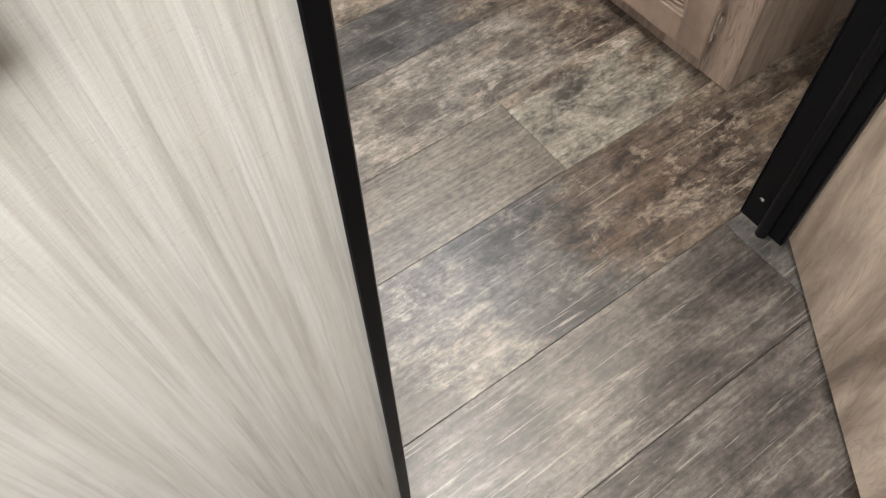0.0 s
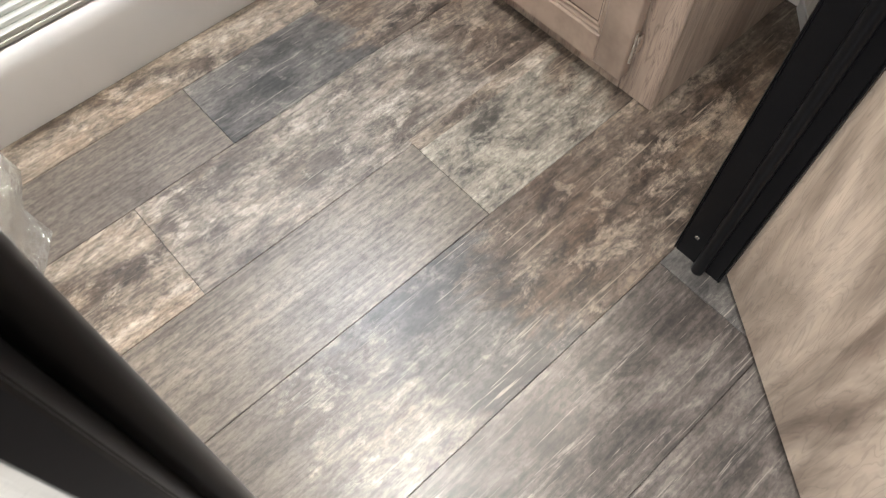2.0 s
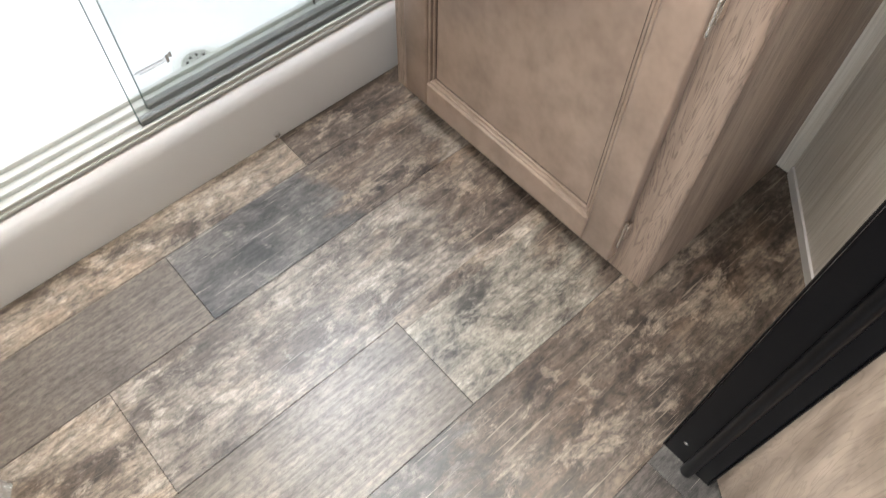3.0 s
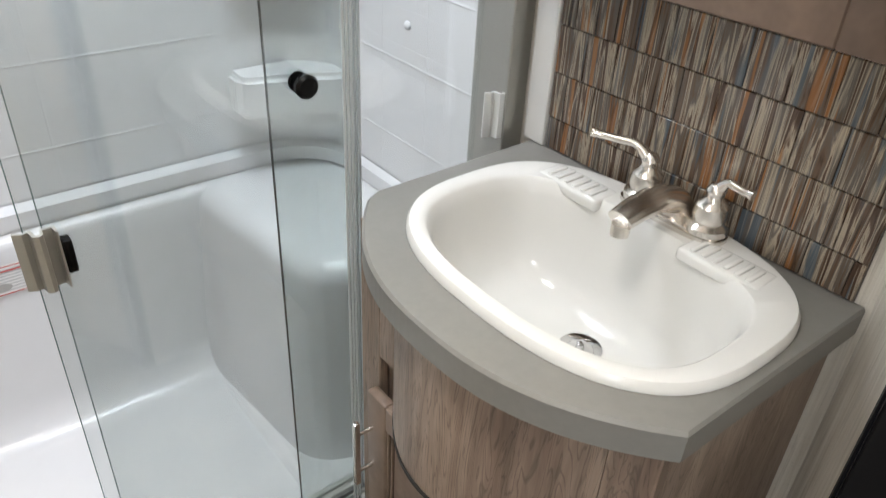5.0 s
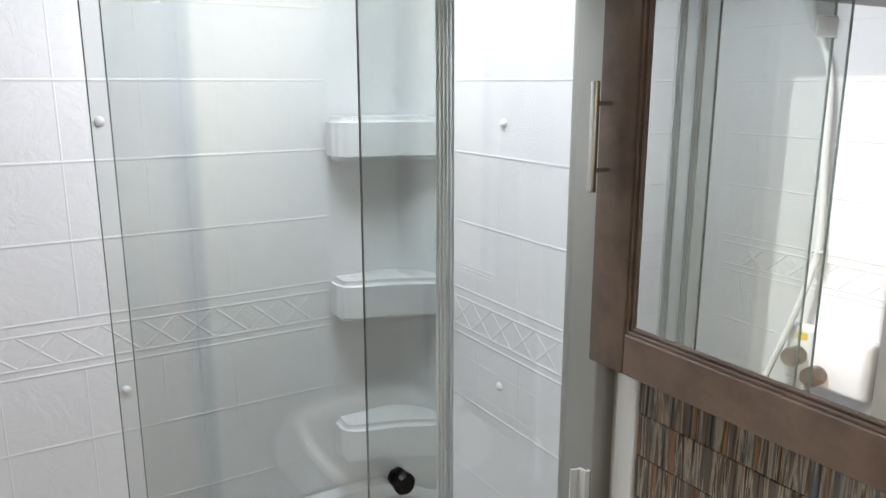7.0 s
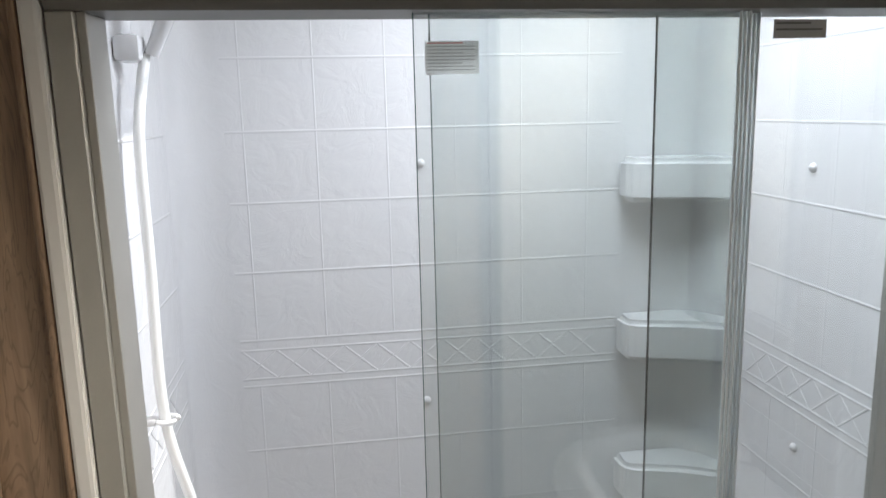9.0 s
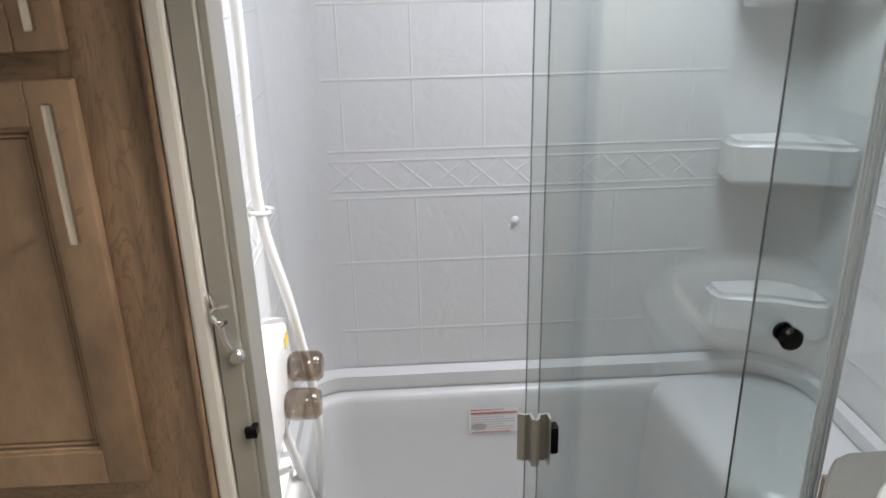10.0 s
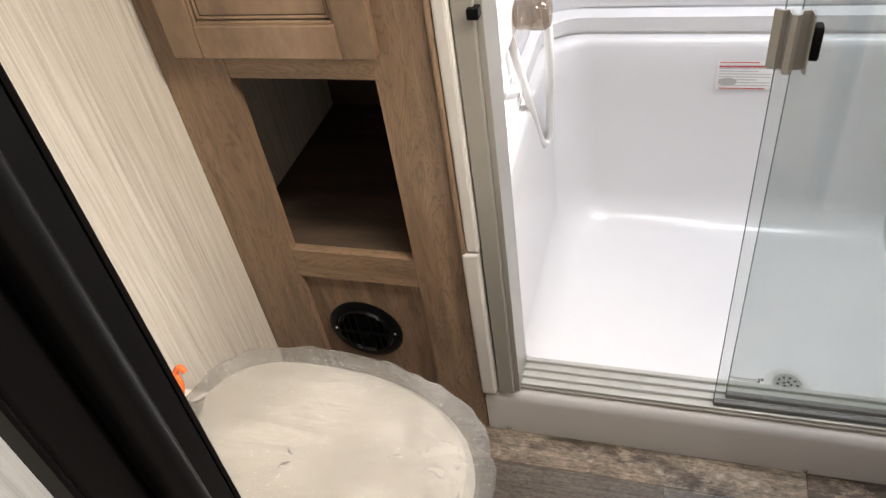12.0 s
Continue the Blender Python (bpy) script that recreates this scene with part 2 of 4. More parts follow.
def plank_print(name, zones):
    """A printed plank: tones that follow one another along x, with ragged limits between them."""
    n = Nodes(name)
    c, speck, fine = print_layer(n, *TONES[zones[0]])
    sep = n.node("ShaderNodeSeparateXYZ")
    n.put(sep.inputs[0], n.node("ShaderNodeNewGeometry").outputs["Position"])
    rag = n.noise(n.place((8.0, 16.0, 16.0)), 1.0, 8, 0.7, 0.5)
    for k in range(1, len(zones), 2):
        far = print_layer(n, *TONES[zones[k + 1]], seed=5.0 * k)[0]
        add = n.node("ShaderNodeMath")
        add.operation = "MULTIPLY_ADD"
        n.put(add.inputs[0], rag)
        add.inputs[1].default_value = 0.42
        n.put(add.inputs[2], sep.outputs[0])
        sub = n.node("ShaderNodeMath")
        sub.operation = "SUBTRACT"
        n.put(sub.inputs[0], add.outputs[0])
        sub.inputs[1].default_value = zones[k] + 0.21 - 0.5
        c = n.mix(n.ramp(sub.outputs[0], (0.475, 0.0), (0.525, 1.0)), c, far)
    rough = n.ramp(speck, (0.3, 0.4), (0.7, 0.27))
    return n.colour(c).gloss(rough, 0.0, 0.5).bump(fine, 0.25, 0.0006).m


PLANKS = {}


def plank_material(zones):
    zones = (zones,) if isinstance(zones, str) else zones
    if zones not in PLANKS:
        PLANKS[zones] = plank_print("printed_plank", zones)
    return PLANKS[zones]


SEAM = plain("floor_seam", (0.055, 0.046, 0.038), 0.7)
pn = Nodes("pale_wood_panel")
pg = pn.noise(pn.place((120.0, 120.0, 3.2)), 1.0, 6, 0.64, 0.6)
pw = pn.noise(pn.place((7.0, 7.0, 0.8)), 1.0, 3, 0.5, 0.4)
pf = pn.noise(pn.place((230.0, 230.0, 6.0)), 1.0, 5, 0.7, 0.3)
pt = pn.noise(pn.place((150.0, 150.0, 800.0)), 1.0, 3, 0.6)
pc = pn.ramp(pg, (0.3, (0.5, 0.46, 0.4)), (0.48, (0.6, 0.568, 0.508)), (0.68, (0.69, 0.665, 0.61)))
pc = pn.mix(0.35, pc, pn.ramp(pw, (0.3, 0.82), (0.65, 1.0)), "MULTIPLY")
pc = pn.mix(0.5, pc, pn.ramp(pf, (0.34, 0.6), (0.5, 1.0)), "MULTIPLY")
pc = pn.mix(0.3, pc, pn.ramp(pt, (0.3, 0.55), (0.4, 1.0)), "MULTIPLY")
pn.colour(pc).gloss(0.42).bump(pn.mix(0.5, pf, pt), 0.4, 0.0008)
PALE = pn.m
OAK = wood("cabinet_wood", (0.16, 0.1, 0.062), (0.27, 0.18, 0.115), (0.36, 0.25, 0.165), (9.0, 9.0, 1.3), 0.42, 1.2, figure=0.42)
OAK_X = wood("cabinet_wood_level", (0.17, 0.105, 0.065), (0.28, 0.19, 0.12), (0.37, 0.26, 0.17), (1.3, 9.0, 9.0), 0.42, 1.2, figure=0.42)
MAPLE = wood("cabinet_door_wood", (0.23, 0.15, 0.095), (0.31, 0.21, 0.137), (0.36, 0.255, 0.172), (4.0, 4.0, 2.0), 0.38, 0.6, 0, 1.0, 0.05)
# Dark brown wood that also carries the cubby's shade in its colour.
DARK = wood("darkened_wood", (0.034, 0.024, 0.017), (0.078, 0.054, 0.038), (0.118, 0.085, 0.061), (1.3, 9.0, 9.0), 0.5, 1.2)
VAN = wood("vanity_wood", (0.17, 0.118, 0.089), (0.325, 0.243, 0.188), (0.45, 0.352, 0.279), (13.0, 13.0, 1.2), 0.42, 0.8, figure=0.55)
VDOOR = wood("vanity_door_wood", (0.262, 0.19, 0.143), (0.328, 0.242, 0.187), (0.38, 0.289, 0.226), (3.0, 3.0, 2.5), 0.38, 0.6, 0, 1.0, 0.05)
# Dark brown for the thin lines laid in the door moulding grooves.
GROOVE = plain("dark_groove_line", (0.055, 0.034, 0.022), 0.5)
FRAME = wood("mirror_frame_wood", (0.1, 0.065, 0.045), (0.165, 0.11, 0.078), (0.21, 0.148, 0.108), (3.0, 3.0, 3.0), 0.4, 1.0, 0, 1.0, 0.15)
DOORWOOD = wood("door_wood", (0.2, 0.148, 0.11), (0.46, 0.365, 0.282), (0.6, 0.49, 0.385), (8.0, 8.0, 1.4), 0.42, 1.6, figure=0.28)
BLACK = plain("black_aluminium", (0.0035, 0.0035, 0.004), 0.28, 0.0, 0.1, 0.03, 200.0, 0.14)
RUBBER = plain("black_plastic", (0.003, 0.003, 0.0032), 0.25, 0, 0.06, 0.05, 40.0, 0.15)
WHITE = plain("white_acrylic", (0.72, 0.718, 0.728), 0.22, 0, 0.015, 0.02, 30.0)
wn = Nodes("embossed_acrylic")
wf = wn.noise(wn.place((1, 1, 1)), 14.0, 7, 0.62, 0.9)
wn.colour((0.72, 0.718, 0.728)).gloss(0.25).bump(wf, 0.5, 0.0045)
EMBOSS = wn.m
PORC = plain("white_porcelain", (0.71, 0.705, 0.68), 0.12, 0, 0.012, 0.0)
CURB = plain("white_curb", (0.56, 0.552, 0.548), 0.3, 0, 0.02, 0.03)
TRIM = plain("white_trim", (0.62, 0.61, 0.59), 0.4, 0, 0.03, 0.03)
# Frame nickel darkened for the backlit header; also the bottom rails' own grey.
HEADER = plain("shaded_header_grey_rail", (0.15, 0.147, 0.14), 0.5, 0.45, 0.05, 0.04, 300.0)
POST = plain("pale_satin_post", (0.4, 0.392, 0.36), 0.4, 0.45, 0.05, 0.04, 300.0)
TRACK = plain("sill_aluminium", (0.5, 0.5, 0.47), 0.38, 0.4, 0.04, 0.03, 300.0)
CATCH = plain("pale_catch_metal", (0.7, 0.71, 0.7), 0.3, 0.3, 0.04, 0.03, 300.0)
SATIN = plain("satin_nickel_frame", (0.4, 0.395, 0.365), 0.33, 0.7, 0.05, 0.04, 300.0)
NICKEL = plain("brushed_nickel", (0.74, 0.7, 0.65), 0.22, 1.0, 0.04, 0.02, 200.0)
CHROME = plain("chrome", (0.75, 0.75, 0.75), 0.08, 1.0, 0.02, 0.0)
TOP = plain("grey_laminate", (0.2, 0.194, 0.18), 0.42, 0, 0.1, 0.05, 90.0)
CEIL = plain("ceiling_white", (0.78, 0.76, 0.72), 0.7, 0, 0.02, 0.06)
PANE = glass("clear_glass", (0.946, 0.964, 0.96))
SEAL = plain("grey_seal", (0.58, 0.62, 0.63), 0.25, 0.0)
EDGE = plain("glass_edge", (0.1, 0.15, 0.14), 0.15)
SMOKE = glass("smoky_acrylic", (0.62, 0.55, 0.48))
MIRROR = plain("mirror", (0.88, 0.89, 0.88), 0.015, 1.0, 0.0, 0.0)
HOSE = plain("white_hose", (0.85, 0.85, 0.84), 0.3, 0, 0.01, 0.0)
LABEL = plain("white_label", (0.8, 0.8, 0.79), 0.5, 0, 0.01, 0.0)
lb = Nodes("translucent_label")
lt = lb.node("ShaderNodeBsdfTranslucent")
lt.inputs[0].default_value = (0.97, 0.97, 0.97, 1)
lb.colour((0.85, 0.85, 0.84)).gloss(0.5)
lm = lb.node("ShaderNodeMixShader")
lm.inputs[0].default_value = 0.85
lb.put(lm.inputs[1], lb.b.outputs[0])
lb.put(lm.inputs[2], lt.outputs[0])
lb.put(lb.t.nodes["Material Output"].inputs[0], lm.outputs[0])
THIN_LABEL = lb.m
INK = plain("grey_print", (0.5, 0.5, 0.51), 0.6)
REDINK = plain("red_print", (0.6, 0.07, 0.06), 0.6)
ORANGE = plain("orange_plastic", (0.85, 0.16, 0.03), 0.5)
YELLOW = plain("yellow_label", (0.8, 0.55, 0.03), 0.5)
TAG = plain("grey_tag", (0.42, 0.41, 0.4), 0.4)
TAG_INK = plain("tag_print", (0.14, 0.135, 0.13), 0.5)
GAP = plain("dark_gap", (0.02, 0.018, 0.016), 0.8)

# ---- plan ----
XL, XR = -1.25, 0.37          # side walls of the bathroom
YF, YH = -0.735, -0.795       # the two faces of the door wall
SL, SR, SB = -0.79, 0.386, 0.703   # shower walls
DL, DR = -0.703, -0.118       # doorway at the floor
YW = -0.78                    # hall face of the wall on the latch side
ZC = 2.03                     # ceiling
HB = -2.2                     # far end of the hall
HL, HR = -1.6, 0.55           # hall sides

# ---- setting ----
floor = solid("floor", one(-1.75, 0.7, -2.4, 0.02, -0.05, -0.003), SEAM, "wood plank vinyl floor, worn brown and grey", "floor", kind="structure")
bm = bmesh.new()
for q in ((-1.75, -0.53, -2.4, 0.95), (0.23, 0.75, -2.4, 0.95), (-0.53, 0.23, -2.4, 0.09), (-0.53, 0.23, 0.43, 0.95)):
    box(bm, *q, ZC, ZC + 0.04)
bmesh.ops.remove_doubles(bm, verts=bm.verts[:], dist=0.0001)
solid("ceiling", bm, CEIL, "plain white ceiling with a skylight over the shower", "ceiling", kind="structure")
skyl = thing("skylight", (-0.15, 0.26, ZC), "framed skylight in the ceiling over the shower", "skylight", kind="structure")
bm = bmesh.new()
for q in ((-0.53, -0.515, 0.09, 0.43), (0.215, 0.23, 0.09, 0.43), (-0.515, 0.215, 0.09, 0.105), (-0.515, 0.215, 0.415, 0.43)):
    box(bm, *q, ZC - 0.008, ZC + 0.09)
part("skylight_frame", bm, TRIM, skyl)
part("skylight_pane", one(-0.53, 0.23, 0.09, 0.43, ZC + 0.091, ZC + 0.095), PANE, skyl, shadow=False)
solid("trim_ceiling", one(XL, SR + 0.03, 0.745, 0.76, ZC - 0.03, ZC - 0.0005), FRAME, "dark wooden strip under the ceiling", "trim", kind="structure")
solid("wall_west", one(XL - 0.05, XL, YF, 0.95, 0, ZC), PALE, "pale wood-grain wall panel beside the toilet", "wall", kind="structure")
solid("wall_east", one(XR, XR + 0.05, YF, 0.01, 0, ZC), PALE, "pale wood-grain wall behind the vanity", "wall", kind="structure")
solid("wall_north", one(XL, 0.6, 0.76, 0.81, 0, ZC), PALE, "pale panel wall behind the shower", "wall", kind="structure")
solid("wall_shower_east", one(SR + 0.03, SR + 0.08, 0.01, 0.76, 0, ZC), PALE, "pale panel wall at the end of the shower", "wall", kind="structure")
LEAN = 1.6                    # the latch jamb leans a little off the vertical
bm = bmesh.new()
prism(bm, [(HL - 0.1, 0), (DL - 0.0085, 0), (DL - 0.0085 + ZC * math.tan(radians(LEAN)), ZC), (HL - 0.1, ZC)], YW, YF, "y")
solid("wall_south_west", bm, PALE, "pale wood-grain wall panel beside the doorway", "wall", kind="structure")
solid("wall_south_east", one(DR + 0.009, HR + 0.1, YH, YF, 0, ZC), PALE, "pale wood-grain wall on the hinge side of the doorway", "wall", kind="structure")
solid("wall_over_door", one(DL - 0.009, DR + 0.009, YH, YF, 1.92, ZC), PALE, "pale wall strip over the doorway", "wall", kind="structure")
# The window here is invented, out of view, to hold the hall fill.
bm = bmesh.new()
for y0, y1, z0, z1 in ((HB, -1.65, 0, ZC), (-0.95, YW - 0.0005, 0, ZC), (-1.65, -0.95, 0, 0.65), (-1.65, -0.95, 1.45, ZC)):
    box(bm, HL - 0.05, HL, y0, y1, z0, z1)
solid("wall_hall_west", bm, PALE, "pale wood-grain hall wall with an added window opening", "wall", kind="structure")
added_win = thing("added_hall_window", (HL - 0.02, -1.3, 0.65), "plain white-framed window added out of view for the hall fill light", "window", kind="structure")
bm = bmesh.new()
for y0, y1, z0, z1 in ((-1.649, -1.62, 0.651, 1.449), (-0.98, -0.951, 0.651, 1.449), (-1.62, -0.98, 0.651, 0.68), (-1.62, -0.98, 1.42, 1.449)):
    box(bm, HL - 0.045, HL - 0.03, y0, y1, z0, z1)
part("window_frame", bm, TRIM, added_win)
part("pane", one(HL - 0.04, HL - 0.036, -1.62, -0.98, 0.68, 1.42), PANE, added_win, shadow=False)
solid("wall_hall_east", one(HR, HR + 0.05, HB, YH, 0, ZC), PALE, "pale wood-grain hall wall", "wall", kind="structure")
# Unseen end wall; its dark colour is chosen to darken reflections in the glass.
solid("wall_hall_south", one(HL, HR, HB - 0.05, HB, 0, ZC), DARK, "unseen wall closing the hall, dark so the shower glass reflects dark", "wall", kind="structure")
bm = bmesh.new()
prism(bm, [(XR, -0.586), (0.205, YF), (0.25, YF), (XR, -0.63)], 0.0, ZC)
solid("wall_diagonal", bm, PALE, "narrow slanted pale wood-grain wall beside the vanity", "wall", kind="structure")
bm = bmesh.new()
prism(bm, [(XR - 0.004, -0.585), (0.2, YF + 0.002), (0.206, YF + 0.002), (XR, -0.588)], 0.0, 0.02)
solid("baseboard", bm, TRIM, "thin pale edge strip along the slanted wall", "baseboard", kind="structure")


def jamb(x, side, yh, wide, lean=0.0):
    """One black upright of the door frame; side: the way it faces; lean: degrees off the vertical."""
    o = x - side * 0.009
    t = thing("door_jamb", (x, -0.765, 0), "black aluminium door jamb standing on plank floor", "door frame", kind="structure")
    bm = bmesh.new()
    box(bm, min(o, x), max(o, x), yh - 0.003, YF + 0.004, 0.0, 1.92, 0.0015, 1)
    part("jamb_channel", bm, BLACK, t)
    part("packing", one(min(o, o - side * 0.04), max(o, o - side * 0.04), yh + 0.002, YF - 0.002, 0.001, 1.92), BLACK, t)
    bm = bmesh.new()
    tube(bm, [(x + side * 0.004, yh + 0.024, 0.0), (x + side * 0.004, yh + 0.024, 1.92)], 0.0085, 14)
    part("stop_bead", bm, BLACK, t, "rounded black door stop", True)
    bm = bmesh.new()
    box(bm, min(x, x - side * wide), max(x, x - side * wide), yh - 0.0055, yh - 0.003, 0.0, 1.93, 0.001, 1)
    part("hall_flange", bm, BLACK, t)
    bm = bmesh.new()
    box(bm, min(x, x - side * 0.026), max(x, x - side * 0.026), YF + 0.0045, YF + 0.007, 0.0, 1.93, 0.001, 1)
    part("bath_flange", bm, BLACK, t)
    for z in (0.05, 0.75, 1.45):
        part("screw", turned([(0.0035, 0), (0.0035, 0.001), (0.002, 0.0018)], pose(x, -0.748, z, 0, 90 * side, 0), 10), CHROME, t)
    t.rotation_euler[1] = radians(lean)
    return t


jamb(DL, 1, YW, 0.012, LEAN)
jamb(DR, -1, YH, 0.01)
head = thing("door_head", (-0.412, -0.765, 1.92), "black aluminium head of the door frame", "door frame", kind="structure")
part("head_channel", one(DL, DR, YH, YF, 1.905, 1.919), BLACK, head)

# door, swung out into the hall
HX, HY, ANG = -0.108, -0.8, 180 + 54
door = thing("door", (HX, HY, 0.0), "open brown wood-grain bathroom door swung into hall", "door")
R = Matrix.Translation((HX, HY, 0)) @ Matrix.Rotation(radians(ANG), 4, "Z")
bm = bmesh.new()
box(bm, 0.0, 0.575, 0.0, 0.026, 0.012, 1.89, 0.0015, 1, R)
part("door_panel", bm, DOORWOOD, door)
for z in (0.32, 0.98, 1.6):
    bm = bmesh.new()
    box(bm, -0.006, 0.0, -0.001, 0.02, z, z + 0.065, 0.001, 1, R)
    part("hinge", bm, NICKEL, door, "small metal hinge leaf")
bm = bmesh.new()
box(bm, 0.49, 0.53, -0.01, -0.0005, 0.95, 1.05, 0.004, 2, R)
part("handle", bm, RUBBER, door, "black flush handle")

# black latch keeper on the hall wall
solid("wall_catch", one(-0.836, -0.791, YW - 0.014, YW, 0.704, 0.746, 0.006, 3), RUBBER, "small rounded black door catch on pale wall", "catch")

# ---- shower ----
shower = thing("shower_stall", (-0.2, 0.35, 0), "white moulded shower stall with embossed tile walls", "shower")


def cove(x0, x1, y0, y1, r, rr=0.05, n=10):
    """The outline of three shower walls, seen from above, open to the front."""
    pts = [(x0, y0)]
    for k in range(n + 1):
        a = math.pi - math.pi / 2 * k / n
        pts.append((x0 + r + r * math.cos(a), y1 - r + r * math.sin(a)))
    for k in range(n + 1):
        a = math.pi / 2 - math.pi / 2 * k / n
        pts.append((x1 - rr + rr * math.cos(a), y1 - rr + rr * math.sin(a)))
    pts.append((x1, y0))
    return pts


def sheet(bm, low, high, z0, z1):
    a = [bm.verts.new((x, y, z0)) for x, y in low]
    b = [bm.verts.new((x, y, z1)) for x, y in high]
    for i in range(len(a) - 1):
        bm.faces.new((a[i], b[i], b[i + 1], a[i + 1]))


upper = cove(SL, SR, 0.075, SB, 0.09, 0.16)
outer = [(SL - 0.02, 0.075)] + [(x + (0.015 if x > -0.2 else -0.015), y + 0.02) for x, y in upper[1:-1]] + [(SR + 0.02, 0.075)]
bm = bmesh.new()
prism(bm, upper + outer[::-1], 0.605, 1.83)
part("surround", bm, EMBOSS, shower, "white acrylic wall surround", True)

# pan: ledge, sides and bottom
l1 = cove(SL + 0.02, SR - 0.02, 0.09, SB - 0.03, 0.09, 0.14)
bm = bmesh.new()
levels = [(upper, 0.607), (upper, 0.602), (l1, 0.596), (l1, 0.564)]
levels += [(cove(SL + 0.02 + d, SR - 0.02 - d, 0.09, SB - 0.03 - d, 0.09, 0.12), z) for d, z in ((-0.005, 0.5615), (-0.005, 0.5555), (0.003, 0.553), (0.009, 0.55), (0.014, 0.545), (0.017, 0.535), (0.02, 0.49), (0.03, 0.17))]
for k in range(1, 9):
    a = math.pi / 2 * k / 8
    d = 0.03 + 0.075 * (1 - math.cos(a))
    levels.append((cove(SL + 0.02 + d, SR - 0.02 - d, 0.09 + 0.4 * (d - 0.03), SB - 0.03 - d, 0.1, 0.12), 0.17 - 0.0915 * math.sin(a)))
rows = [[bm.verts.new((x, y, z)) for x, y in pts] for pts, z in levels]
for a, c in zip(rows, rows[1:]):
    for i in range(len(a) - 1):
        bm.faces.new((a[i], a[i + 1], c[i + 1], c[i]))
bm.faces.new(rows[-1])
bmesh.ops.recalc_face_normals(bm, faces=bm.faces[:])
part("basin", bm, WHITE, shower, "white moulded basin with a rolled ledge", True)
bm = bmesh.new()
prof = [(0.0, 0.0), (0.0, 0.1), (0.004, 0.118), (0.012, 0.127), (0.025, 0.131), (0.095, 0.131), (0.112, 0.11), (0.12, 0.07), (0.12, 0.0)]
prism(bm, prof, -0.804, XR + 0.02, "x")
part("curb", bm, CURB, shower, "rounded white threshold", True)
# bench in the corner
bm = bmesh.new()
def bench_ring(d, z, n=12):
    """The bench outline at one height, grown outwards by d."""
    a, c, e = Vector((0.03 - d, 0.735)), Vector((0.083 - d, 0.235 - d)), Vector((0.405, 0.125 - d))
    p, q = c + (a - c).normalized() * 0.085, c + (e - c).normalized() * 0.085
    pts = [a] + [p.lerp(c, k / n).lerp(c.lerp(q, k / n), k / n) for k in range(n + 1)] + [e, Vector((0.405, 0.735))]
    return [bm.verts.new((v.x, v.y, z)) for v in pts]


rings = [bench_ring(0.04, 0.07), bench_ring(0.004, 0.46), bench_ring(0.0, 0.505)]
rings += [bench_ring(-0.05 * (1 - math.cos(math.pi / 2 * k / 9)), 0.505 + 0.051 * math.sin(math.pi / 2 * k / 9)) for k in range(1, 10)]
for ra, rb in zip(rings, rings[1:]):
    for k in range(len(ra)):
        bm.faces.new((ra[k], ra[(k + 1) % len(ra)], rb[(k + 1) % len(ra)], rb[k]))
bm.faces.new(rings[-1])
bmesh.ops.recalc_face_normals(bm, faces=bm.faces[:])
part("bench", bm, WHITE, shower, "moulded white corner bench", True)

# embossed tiles: grout ribs stand a little proud
COLS = [-0.654, -0.506, -0.358, -0.212, -0.066, 0.084, 0.2]
ROWS = [1.72, 1.572, 1.424, 1.275, 1.125, 1.103, 1.038, 1.021, 0.871, 0.701]


def rib(bm, a, b, n, w=0.0042, h=0.001):
    """A low ridge from a to b on a wall whose normal is n."""
    a, b, n = Vector(a), Vector(b), Vector(n)
    s = (b - a).normalized().cross(n) * w
    q = [bm.verts.new(p + d) for p in (a, b) for d in (s - n * 0.001, s * 0.4 + n * h, -s * 0.4 + n * h, -s - n * 0.001)]
    for k in range(3):
        bm.faces.new((q[k], q[k + 1], q[k + 5], q[k + 4]))


NB, NR, NL = (0, -1, 0), (-1, 0, 0), (1, 0, 0)
for z in ROWS:
    for a, b, nn in (((-0.69, SB, z), (0.16, SB, z), NB), ((SR, 0.56, z), (SR, 0.09, z), NR), ((SL, 0.09, z), (SL, 0.6, z), NL)):
        bm = bmesh.new()
        rib(bm, a, b, nn)
        part("level_rib", bm, WHITE, shower, smooth=True)
for z0, z1 in ((1.125, 1.8), (0.61, 1.021)):
    spots = [((x, SB), NB) for x in COLS[:-1]] + [((SR, y), NR) for y in (0.14, 0.288, 0.436)] + [((SL, y), NL) for y in (0.14, 0.288, 0.436, 0.584)]
    for (x, y), nn in spots:
        bm = bmesh.new()
        rib(bm, (x, y, z0), (x, y, z1), nn, 0.0034, 0.0006)
        part("upright_rib", bm, WHITE, shower, smooth=True)


def lattice(p0, step, count, n):
    """Crossed ridges along a wall from p0."""
    bm = bmesh.new()
    for k in range(count):
        a, b = Vector(p0) + Vector(step) * k, Vector(p0) + Vector(step) * (k + 1)
        up = Vector((0, 0, 0.065))
        rib(bm, a, b + up, n, 0.0035, 0.0009)
        rib(bm, b, a + up, n, 0.0035, 0.0009)
    part("lattice_band", bm, WHITE, shower, "raised diamond border", True)


lattice((-0.69, SB, 1.038), (0.0733, 0, 0), 11, NB)
lattice((SR, 0.09, 1.038), (0, 0.0733, 0), 6, NR)
lattice((SL, 0.09, 1.038), (0, 0.0733, 0), 6, NL)
